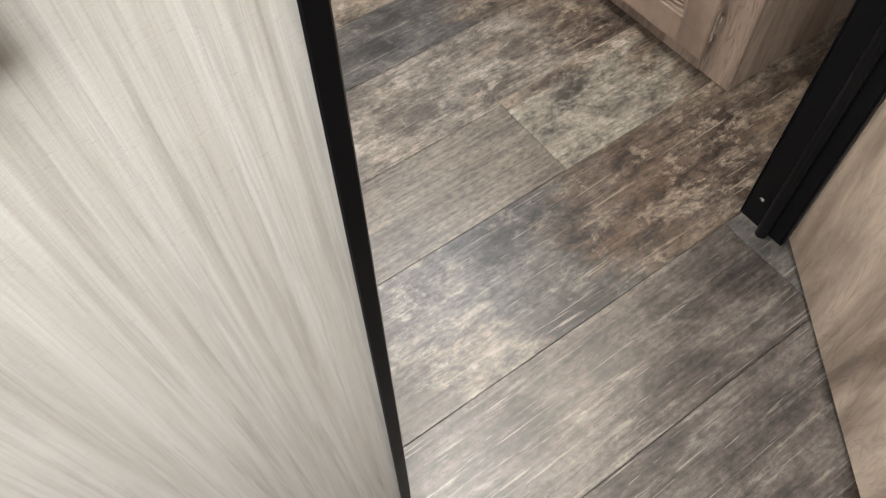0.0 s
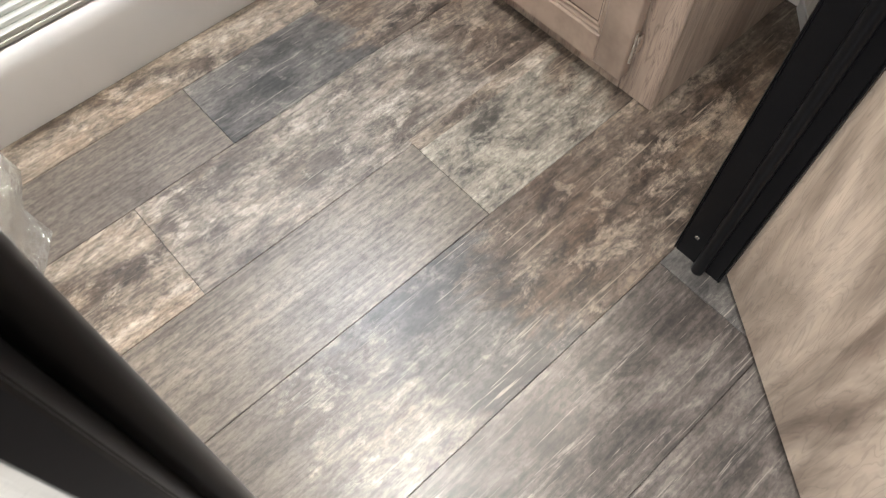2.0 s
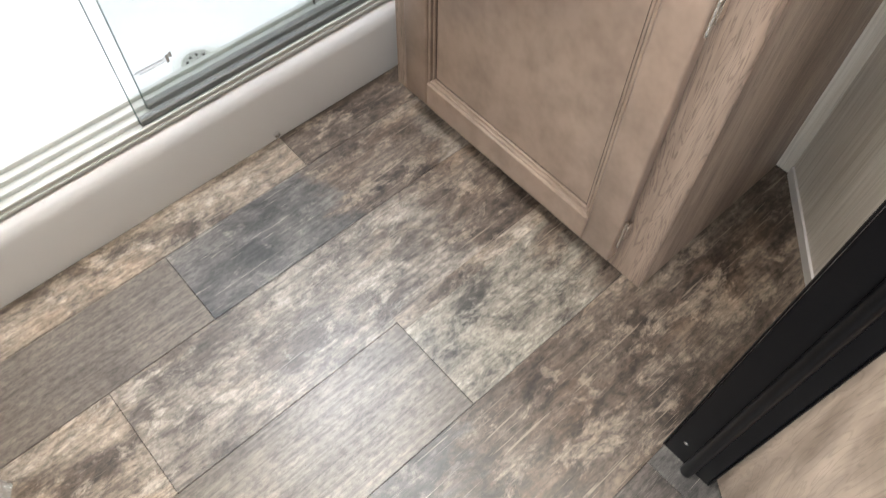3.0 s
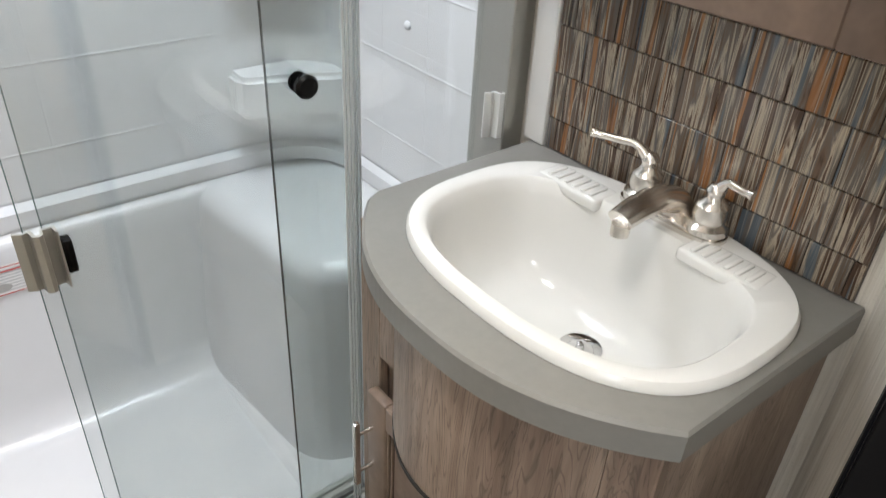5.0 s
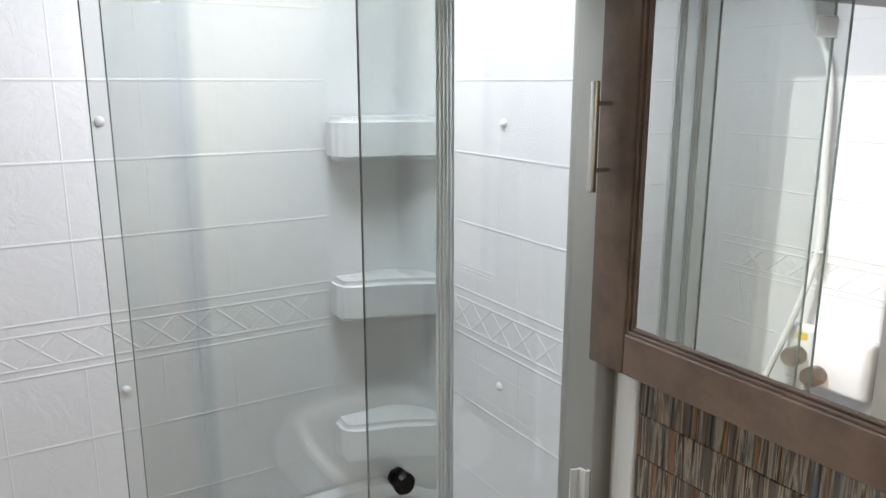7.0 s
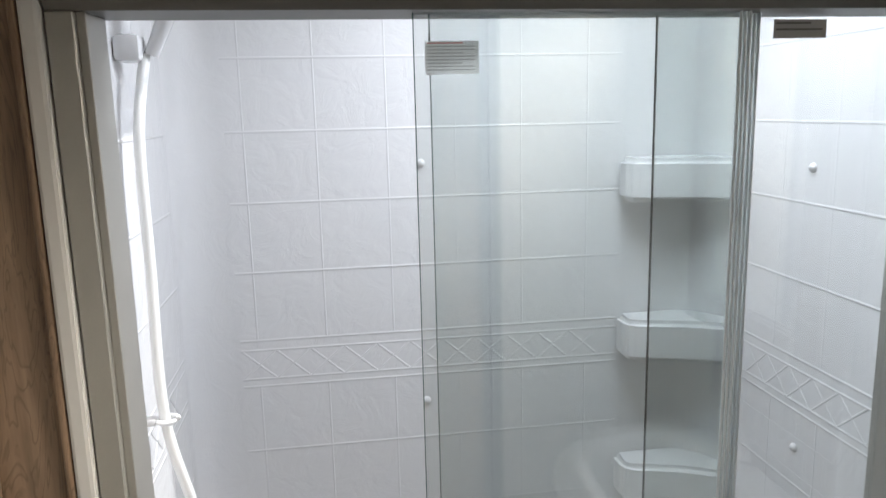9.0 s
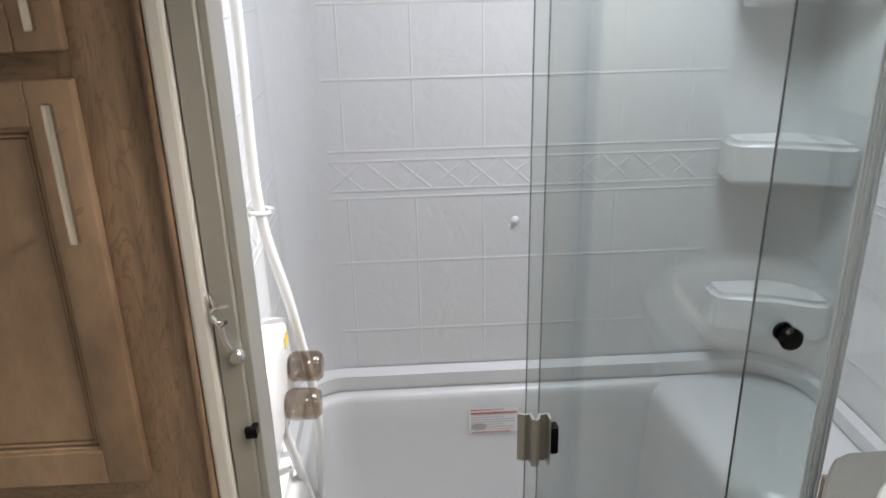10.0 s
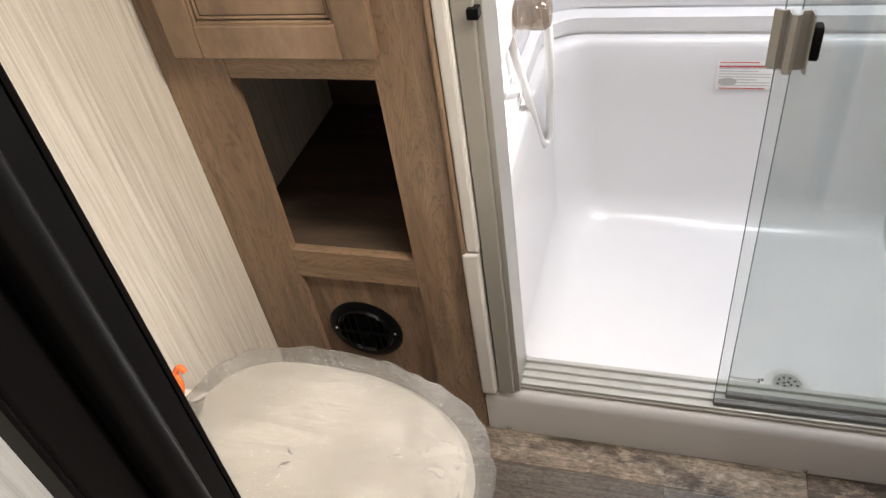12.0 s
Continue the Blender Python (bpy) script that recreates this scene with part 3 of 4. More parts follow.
# three corner shelves
for z in (1.497, 1.139, 0.795):
    bm = bmesh.new()
    prism(bm, [(0.155, SB - 0.005), (0.152, 0.635), (0.165, 0.618), (0.28, 0.585), (0.345, 0.55), (SR - 0.002, 0.545), (SR - 0.002, SB - 0.005)], z - 0.095, z)
    es = [e for e in bm.edges]
    bmesh.ops.bevel(bm, geom=es, offset=0.012, segments=3, affect="EDGES")
    part("corner_shelf", bm, WHITE, shower, "moulded white corner shelf", True)
for p, a in (((-0.288, SB, 1.497), (90, 0, 0)), ((-0.288, SB, 0.959), (90, 0, 0)), ((SR, 0.348, 1.49), (0, -90, 0)), ((SR, 0.348, 0.947), (0, -90, 0))):
    part("screw_cap", turned([(0.009, 0), (0.009, 0.003), (0.006, 0.007), (0.001, 0.009)], pose(*p, *a), 16), WHITE, shower, "white screw cap", True)
drain = thing("drain", (-0.228, 0.14, 0.078), "round chrome shower drain in white basin floor", "drain")
part("ring", turned([(0.028, 0), (0.041, 0), (0.042, 0.002), (0.036, 0.004), (0.028, 0.003)], pose(-0.228, 0.14, 0.079), 28), TRIM, drain, smooth=True)
part("strainer", turned([(0.0, 0.0015), (0.029, 0.0015), (0.029, 0.003), (0.0, 0.0035)], pose(-0.228, 0.14, 0.079), 28), SATIN, drain, smooth=True)
for r, n in ((0.007, 5), (0.018, 10)):
    for k in range(n):
        a = 2 * math.pi * k / n
        part("hole", turned([(0.0028, 0), (0.0028, 0.0006)], pose(-0.228 + r * math.cos(a), 0.14 + r * math.sin(a), 0.0822), 8), GAP, drain)
for x in (-0.761, -0.196):
    solid("curb_screw", turned([(0.006, 0), (0.005, 0.004), (0.001, 0.006)], pose(x, -0.001, 0.012, 90, 0, 0), 12), CHROME, "small screw at foot of white curb", "screw", "curb screws", smooth=True)

# ---- shower frame and glass ----
enc = thing("shower_enclosure", (-0.2, 0.04, 0.131), "satin nickel shower frame with sliding clear glass", "shower door")
bm = bmesh.new()
prism(bm, [(0.0, 1.722), (-0.006, 1.728), (-0.012, 1.745), (-0.012, 1.765), (-0.006, 1.78), (0.004, 1.786), (0.085, 1.786), (0.09, 1.722)], -0.772, XR, "x")
part("header_rail", bm, HEADER, enc, "satin nickel header with its backlit shade in the colour", True)
bm = bmesh.new()
box(bm, -0.772, -0.742, -0.004, 0.085, 0.131, 1.722, 0.002, 1)
box(bm, -0.742, -0.732, 0.005, 0.08, 0.131, 1.722, 0.001, 1)
part("left_post", bm, POST, enc)
bm = bmesh.new()
box(bm, 0.325, XR - 0.001, 0.0, 0.085, 0.131, 1.722, 0.002, 1)
part("right_post", bm, SATIN, enc)
track = part("bottom_track", one(-0.732, 0.325, 0.012, 0.09, 0.1315, 0.138, 0.001, 1), TRACK, enc, "ridged aluminium sill track")
for y in (0.014, 0.034, 0.054, 0.074):
    part("track_ridge", one(-0.732, 0.325, y, y + 0.004, 0.1381, 0.146, 0.0008, 1), TRACK, track)
for x0, x1, y in ((-0.372, 0.056, 0.03), (-0.35, 0.08, 0.05), (-0.047, 0.325, 0.07)):
    g = part("glass_panel", one(x0, x1, y - 0.0025, y + 0.0025, 0.1497, 1.722), PANE, enc, "clear greenish glass panel", shadow=False)
    part("polished_edge", one(x0 - 0.0012, x0 - 0.0001, y - 0.0025, y + 0.0025, 0.142, 1.722), EDGE if x1 < 0.2 else GAP, g, "dark polished glass edge")
    if x1 < 0.2:
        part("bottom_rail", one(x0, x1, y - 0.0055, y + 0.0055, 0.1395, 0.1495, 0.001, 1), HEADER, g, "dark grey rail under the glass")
        for q in (0.0, 0.006, 0.012):
            part("edge_seal", one(x1 - 0.014 + q, x1 - 0.0105 + q, y - 0.008, y - 0.003, 0.142, 1.722, 0.001, 1), SEAL, g, "grey ribbed seal")


def clip_handle(name, x, y, z, s, label, mat):
    """A folded metal pull that grips a glass edge, with a black stop."""
    bm = bmesh.new()
    pts = [(0.8 * u, 0.8 * v) for u, v in [(0, 0), (0.012, -0.006), (0.02, -0.004), (0.022, -0.02), (0.03, -0.024), (0.036, -0.02), (0.038, -0.008), (0.05, -0.006), (0.052, -0.022),
           (0.055, -0.022), (0.055, -0.002), (0.035, -0.003), (0.033, -0.017), (0.027, -0.018), (0.025, 0.0), (0.012, -0.001), (0.002, 0.005)]]
    prism(bm, [(x + s * u, y + v) for u, v in pts], z - 0.038, z + 0.038)
    t = part(name, bm, mat, enc, label)
    part("stop", one(min(x + s * 0.044, x + s * 0.056), max(x + s * 0.044, x + s * 0.056), y - 0.016, y + 0.002, z - 0.022, z + 0.022, 0.003, 2), RUBBER, t, "black plastic stop", True)
    return t


clip_handle("glass_pull", -0.385, 0.024, 0.872, 1, "folded nickel pull with black stop on glass edge", SATIN)
clip_handle("glass_catch", 0.298, 0.02, 0.9, 1, "folded nickel catch on shower frame post", CATCH)
knob = part("door_knob", turned([(0.009, 0), (0.009, 0.004), (0.0155, 0.007), (0.0165, 0.015), (0.013, 0.02), (0.001, 0.021)], pose(-0.018, 0.0274, 1.012, 90, 0, 0), 24), RUBBER, enc, "small round black knob", True)
part("back_plate", turned([(0.014, 0), (0.014, 0.006), (0.001, 0.007)], pose(-0.018, 0.0326, 1.012, -90, 0, 0), 20), RUBBER, knob, smooth=True)


def label_sheet(name, x0, x1, z0, z1, y, rows, label, back, ink, head=None):
    t = thing(name, ((x0 + x1) / 2, y, (z0 + z1) / 2), label, "label")
    part("backing", one(x0, x1, y - 0.0004, y, z0, z1), back, t)
    h = (z1 - z0) / (rows + 1)
    for k in range(rows):
        z = z1 - h * (k + 0.75)
        w = 0.92 if k % 3 else 0.7
        part("print_line", one(x0 + 0.04 * (x1 - x0), x0 + w * (x1 - x0), y - 0.0008, y - 0.0005, z, z + h * 0.3), head if head and k == 0 else ink, t)
    return t


label_sheet("warning_label", -0.357, -0.29, 1.651, 1.691, 0.0468, 9, "white warning label with grey print on glass", THIN_LABEL, INK, REDINK)
label_sheet("maker_tag", 0.115, 0.192, 1.692, 1.7165, 0.0668, 2, "grey metal tag with two printed lines on glass", TAG, TAG_INK)
basin_label = label_sheet("basin_label", -0.4, -0.281, 0.441, 0.509, 0.648, 9, "white instruction label with red print on basin", LABEL, INK, REDINK)
part("picture", turned([(0.0, 0.0), (0.019, 0.0), (0.019, 0.0004), (0.0, 0.0004)], Matrix.Translation((-0.376, 0.6471, 0.459)) @ Matrix.Rotation(radians(90), 4, "X") @ Matrix.Diagonal((1.0, 0.5, 1.0, 1.0)), 24), TAG, basin_label, "grey oval picture")
part("red_rule", one(-0.396, -0.285, 0.6468, 0.6471, 0.494, 0.497), REDINK, basin_label)
part("red_rule", one(-0.392, -0.3, 0.6468, 0.6471, 0.4425, 0.4445), REDINK, basin_label)

stamp = thing("glass_stamp", (-0.325, 0.0272, 0.222), "faint grey maker's print low on clear glass", "label")
for x0, x1, z0, z1 in ((-0.353, -0.309, 0.2235, 0.2255), (-0.346, -0.309, 0.219, 0.2205), (-0.307, -0.303, 0.216, 0.229), (-0.302, -0.298, 0.222, 0.23)):
    part("print_line", one(x0, x1, 0.0268, 0.0272, z0, z1), TAG, stamp)

# white and wooden strips beside the shower frame
solid("trim_white", one(-0.796, -0.774, -0.012, 0.02, 0.51, ZC, 0.005, 2), TRIM, "white plastic strip beside the shower frame", "trim", kind="structure")
solid("trim_white_low", one(-0.806, -0.776, -0.014, 0.02, 0.132, 0.508, 0.006, 3), TRIM, "white plastic strip above the curb", "trim", kind="structure")
solid("trim_wood", one(-0.806, -0.797, -0.012, 0.02, 0.132, ZC, 0.003, 2), OAK, "thin wooden edge strip on the cabinet", "trim", kind="structure")
solid("trim_east", one(XR - 0.012, XR, -0.058, -0.012, 0.862, ZC, 0.004, 2), TRIM, "cream strip between backsplash and shower frame", "trim", kind="structure")

# mixing valve and hose
valve = thing("shower_valve", (SL, 0.22, 0.85), "white shower mixing valve with two smoky knobs", "faucet")
bm = bmesh.new()
box(bm, SL, SL + 0.05, 0.1, 0.33, 0.775, 0.93, 0.012, 3)
part("body", bm, WHITE, valve, smooth=True)
for y, z in ((0.285, 0.852), (0.225, 0.815)):
    part("knob", turned([(0.018, 0), (0.024, 0.004), (0.027, 0.012), (0.026, 0.05), (0.02, 0.058), (0.001, 0.06)], pose(SL + 0.05, y, z, 0, 90, 0), 12), SMOKE, valve, "smoky clear ribbed knob", True)
part("sticker", one(SL + 0.0505, SL + 0.051, 0.27, 0.3, 0.895, 0.915), YELLOW, valve, "yellow sticker")
hose = thing("shower_hose", (SL + 0.03, 0.33, 1.13), "white hand shower hose hanging in a loop", "hose")
bm = bmesh.new()
tube(bm, smooth_path([(SL + 0.04, 0.34, 1.7), (SL + 0.03, 0.3, 1.58), (SL + 0.03, 0.29, 1.38), (SL + 0.032, 0.28, 1.14), (SL + 0.06, 0.31, 0.95), (SL + 0.075, 0.38, 0.72), (SL + 0.06, 0.455, 0.5),
                      (SL + 0.05, 0.485, 0.41), (SL + 0.04, 0.455, 0.415), (SL + 0.035, 0.38, 0.55), (SL + 0.03, 0.3, 0.7), (SL + 0.025, 0.27, 0.78)]), 0.0085, 12)
part("hose", bm, HOSE, hose, smooth=True)
part("coupling", turned([(0.011, 0), (0.012, 0.004), (0.012, 0.022), (0.009, 0.026)], pose(SL + 0.025, 0.27, 0.755), 14), CHROME, hose, "small chrome coupling", True)
holder = thing("hose_clip", (SL, 0.28, 1.135), "white plastic ring clip holding the hose", "clip")
bm = bmesh.new()
tube(bm, [(SL + 0.036 + 0.016 * math.cos(a), 0.28 + 0.016 * math.sin(a), 1.135) for a in (0.3 * k for k in range(20))], 0.004, 8)
part("ring", bm, WHITE, holder, smooth=True)
part("stem", one(SL, SL + 0.02, 0.27, 0.29, 1.128, 1.14, 0.003, 2), WHITE, holder, smooth=True)
head_holder = thing("shower_head_holder", (SL, 0.34, 1.72), "white bracket with a hand shower at top of hose", "shower head")
part("bracket", one(SL, SL + 0.04, 0.31, 0.36, 1.69, 1.73, 0.008, 2), WHITE, head_holder, smooth=True)
part("spray_head", turned([(0.011, 0), (0.013, 0.06), (0.03, 0.1), (0.032, 0.115), (0.001, 0.117)], pose(SL + 0.05, 0.34, 1.7, 0, 25, 0), 20), WHITE, head_holder, smooth=True)

# hook catch on the frame post
hook = thing("hook_latch", (-0.753, -0.006, 1.04), "small chrome two-pronged hook latch on the frame post", "latch")
bm = bmesh.new()
tube(bm, smooth_path([(-0.747, -0.012, 1.042), (-0.756, -0.014, 1.06), (-0.76, -0.014, 1.083), (-0.767, -0.013, 1.09), (-0.77, -0.012, 1.099), (-0.764, -0.013, 1.107), (-0.747, -0.016, 1.11)], 6), 0.003, 8)
part("arm", bm, CHROME, hook, smooth=True)
bm = bmesh.new()
tube(bm, smooth_path([(-0.765, -0.013, 1.105), (-0.766, -0.012, 1.114), (-0.769, -0.011, 1.124)], 5), 0.003, 8)
part("tail", bm, CHROME, hook, smooth=True)
bm = bmesh.new()
tube(bm, smooth_path([(-0.76, -0.014, 1.082), (-0.755, -0.016, 1.088), (-0.752, -0.018, 1.09)], 5), 0.0028, 8)
part("prong", bm, CHROME, hook, smooth=True)
part("pivot", turned([(0.009, 0), (0.0105, 0.006), (0.008, 0.012), (0.001, 0.013)], pose(-0.746, -0.004, 1.038, 90, 0, 0), 18), CHROME, hook, "round chrome pivot cap", True)
solid("frame_bumper", one(-0.75, -0.734, -0.012, 0.006, 0.915, 0.93, 0.002, 2), RUBBER, "small black rubber bumper on frame post", "bumper")

# ---- tall cabinet ----
cab = thing("tall_cabinet", (-1.02, 0.2, 0), "tall wood-grain cabinet with an open cubby and vent", "cabinet")
CX0, CX1 = XL + 0.001, -0.807
OX0, OX1, OZ0, OZ1 = -1.133, -0.897, 0.47, 0.821
part("left_stile", one(CX0, OX0, 0.0, 0.02, 0.0, ZC - 0.002), OAK, cab)
part("right_stile", one(OX1, CX1, 0.0, 0.02, 0.0, ZC - 0.002), OAK, cab)
part("middle_rail", one(OX0 + 0.0005, OX1 - 0.0005, 0.0015, 0.02, OZ1, 0.88), OAK_X, cab)
part("lower_rail", one(OX0 + 0.0005, OX1 - 0.0005, 0.0015, 0.02, 0.405, OZ0), OAK_X, cab)
part("door_rail", one(OX0 + 0.0005, OX1 - 0.0005, 0.0015, 0.02, 1.36, 1.45), OAK_X, cab)
part("top_rail", one(OX0 + 0.0005, OX1 - 0.0005, 0.0015, 0.02, 1.93, ZC - 0.002), OAK_X, cab)
part("kick_panel", one(OX0 + 0.0005, OX1 - 0.0005, 0.014, 0.02, 0.0, 0.404), OAK, cab)
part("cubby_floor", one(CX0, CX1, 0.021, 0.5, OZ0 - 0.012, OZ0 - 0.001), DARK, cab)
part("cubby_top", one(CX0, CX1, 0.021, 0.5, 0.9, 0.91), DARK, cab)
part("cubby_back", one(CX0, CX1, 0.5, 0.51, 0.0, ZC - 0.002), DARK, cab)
part("cubby_side", one(CX0, CX0 + 0.004, 0.021, 0.499, OZ0, 0.9), PALE, cab, "pale inner side")
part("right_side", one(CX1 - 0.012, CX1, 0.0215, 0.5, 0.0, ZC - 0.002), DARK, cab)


def panel_door(t, name, x0, x1, z0, z1, y, mat, rail=0.05):
    """A framed door with a moulded recessed panel, facing the south."""
    d = part(name, one(x0, x0 + rail, y - 0.02, y, z0, z1, 0.003, 2), mat, t, "framed wooden door", True)
    part("stile", one(x1 - rail, x1, y - 0.02, y, z0, z1, 0.003, 2), mat, d, smooth=True)
    part("rail", one(x0 + rail, x1 - rail, y - 0.0195, y, z0, z0 + rail, 0.0015, 1), mat, d)
    part("rail", one(x0 + rail, x1 - rail, y - 0.0195, y, z1 - rail, z1, 0.0015, 1), mat, d)
    part("panel", one(x0 + rail, x1 - rail, y - 0.01, y - 0.003, z0 + rail, z1 - rail), mat, d)
    for k, (o, w, h) in enumerate(((0.0, 0.005, 0.0165), (0.007, 0.004, 0.0135))):
        bm = bmesh.new()
        a0, a1, b0, b1 = x0 + rail + o, x1 - rail - o, z0 + rail + o, z1 - rail - o
        for q in ((a0, a0 + w, b0, b1), (a1 - w, a1, b0, b1), (a0 + w, a1 - w, b0, b0 + w), (a0 + w, a1 - w, b1 - w, b1)):
            box(bm, q[0], q[1], y - h, y - 0.0095, q[2], q[3], 0.001, 1)
        part("bead", bm, mat, d)
    for o in (0.0052, 0.0112):
        bm = bmesh.new()
        a0, a1, b0, b1 = x0 + rail + o, x1 - rail - o, z0 + rail + o, z1 - rail - o
        for q in ((a0, a0 + 0.0018, b0, b1), (a1 - 0.0018, a1, b0, b1), (a0 + 0.0018, a1 - 0.0018, b0, b0 + 0.0018), (a0 + 0.0018, a1 - 0.0018, b1 - 0.0018, b1)):
            box(bm, q[0], q[1], y - 0.0107, y - 0.0097, q[2], q[3])
        part("glazed_groove", bm, GROOVE, d, "dark line in the moulding groove")
    return d


def bar_handle(t, p, axis, length, out, mat):
    """A bar pull on two posts."""
    p, o = Vector(p), Vector(out)
    a = Vector((0, 0, 1)) if axis == "z" else Vector((1, 0, 0))
    bm = bmesh.new()
    c = p + o * 0.03
    s = a.cross(o) * 0.005
    lo, hi = c - a * length / 2 - s - o * 0.005, c + a * length / 2 + s + o * 0.005
    box(bm, min(lo.x, hi.x), max(lo.x, hi.x), min(lo.y, hi.y), max(lo.y, hi.y), min(lo.z, hi.z), max(lo.z, hi.z), 0.002, 2)
    h = part("handle", bm, mat, t, "brushed nickel bar handle", True)
    for k in (-0.3, 0.3):
        bm = bmesh.new()
        q = p + a * length * k
        tube(bm, [q, q + o * 0.027], 0.0035, 10)
        part("post", bm, mat, h, smooth=True)


lowd = panel_door(cab, "lower_door", -1.199, -0.88, 0.864, 1.385, -0.001, MAPLE)
bar_handle(lowd, (-0.894, -0.021, 1.288), "z", 0.155, (0, -1, 0), NICKEL)
upd = panel_door(cab, "upper_door", -1.199, -0.88, 1.415, 1.95, -0.001, MAPLE)
bar_handle(upd, (-0.894, -0.021, 1.515), "z", 0.155, (0, -1, 0), NICKEL)
vent = thing("heat_vent", (-1.035, 0.0, 0.258), "round black louvred heat vent in cabinet base", "vent")
part("flange", turned([(0.05, 0), (0.076, 0), (0.076, 0.003), (0.073, 0.005), (0.058, 0.0055), (0.056, 0.011), (0.053, 0.012), (0.05, 0.006)], pose(-1.035, 0.0138, 0.258, 90, 0, 0), 40), BLACK, vent, smooth=True)
part("backing", turned([(0.0, 0), (0.055, 0), (0.055, 0.001), (0.0, 0.001)], pose(-1.035, 0.0137, 0.258, 90, 0, 0), 30), GAP, vent)
for k in (-3, -2, -1, 1, 2, 3):
    h = math.sqrt(0.054 ** 2 - (0.0145 * k) ** 2)
    bm = bmesh.new()
    box(bm, -0.0012, 0.0012, -0.005, 0.005, -h, h, 0, 1, Matrix.Translation((-1.035 + 0.0145 * k, 0.006, 0.258)) @ Matrix.Rotation(radians(30), 4, "Z"))
    part("louvre", bm, BLACK, vent)
part("centre_bar", one(-1.089, -0.981, -0.0005, 0.006, 0.2568, 0.2592), BLACK, vent)
for x in (-1.097, -0.973):
    part("screw", turned([(0.0035, 0), (0.003, 0.0012), (0.001, 0.0016)], pose(x, 0.0076, 0.258, 90, 0, 0), 10), CHROME, vent, smooth=True)
part("hub", turned([(0.008, 0), (0.008, 0.003), (0.001, 0.004)], pose(-1.035, 0.0, 0.258, 90, 0, 0), 16), BLACK, vent)

# ---- vanity ----
van = thing("vanity_cabinet", (0.2, -0.3, 0), "brown wood-grain vanity cabinet with bowed front", "cabinet")
VY0, VY1, VX = -0.562, -0.03, 0.031
part("side_panel", one(VX + 0.019, XR - 0.001, VY0, VY0 + 0.016, 0.0, 0.824), VAN, van)
part("side_panel", one(VX + 0.019, XR - 0.001, VY1 - 0.016, VY1, 0.0, 0.824), VAN, van)
part("front_stile", one(VX, VX + 0.018, VY0 - 0.001, VY0 + 0.06, 0.0, 0.824, 0.002, 1), VAN, van)
part("front_stile", one(VX, VX + 0.018, VY1 - 0.05, VY1, 0.0, 0.824, 0.002, 1), VAN, van)
part("front_rail", one(VX + 0.0005, VX + 0.018, VY0 + 0.0605, VY1 - 0.0505, 0.0, 0.07), VAN, van)
part("back_board", one(VX + 0.019, VX + 0.024, VY0 + 0.017, VY1 - 0.017, 0.0, 0.61), VAN, van)


def bow(x_end, x_mid, y0, y1, n=24, power=2.2):
    """A front edge that bows out between its ends."""
    ym, h = (y0 + y1) / 2, (y1 - y0) / 2
    return [(x_end + (x_mid - x_end) * (1 - abs(2 * k / n - 1) ** power), y0 + (y1 - y0) * k / n) for k in range(n + 1)]


def shell(x_mid, z0, z1):
    bm = bmesh.new()
    out = bow(VX, x_mid, -0.482, -0.13, 30, 2.0)
    prism(bm, out + [(x + 0.011, y) for x, y in out[::-1]], z0, z1)
    return bm


part("apron", shell(-0.06, 0.587, 0.822), VAN, van, "bowed wooden apron under the counter", True)
part("apron_edge", shell(-0.0625, 0.581, 0.587), GAP, van, "dark edge band under the apron")
part("front_rail", one(VX + 0.0005, VX + 0.017, VY0 + 0.0605, -0.4815, 0.578, 0.822), VAN, van)
part("front_rail", one(VX + 0.0005, VX + 0.016, -0.13, VY1 - 0.0505, 0.6, 0.822), VAN, van)


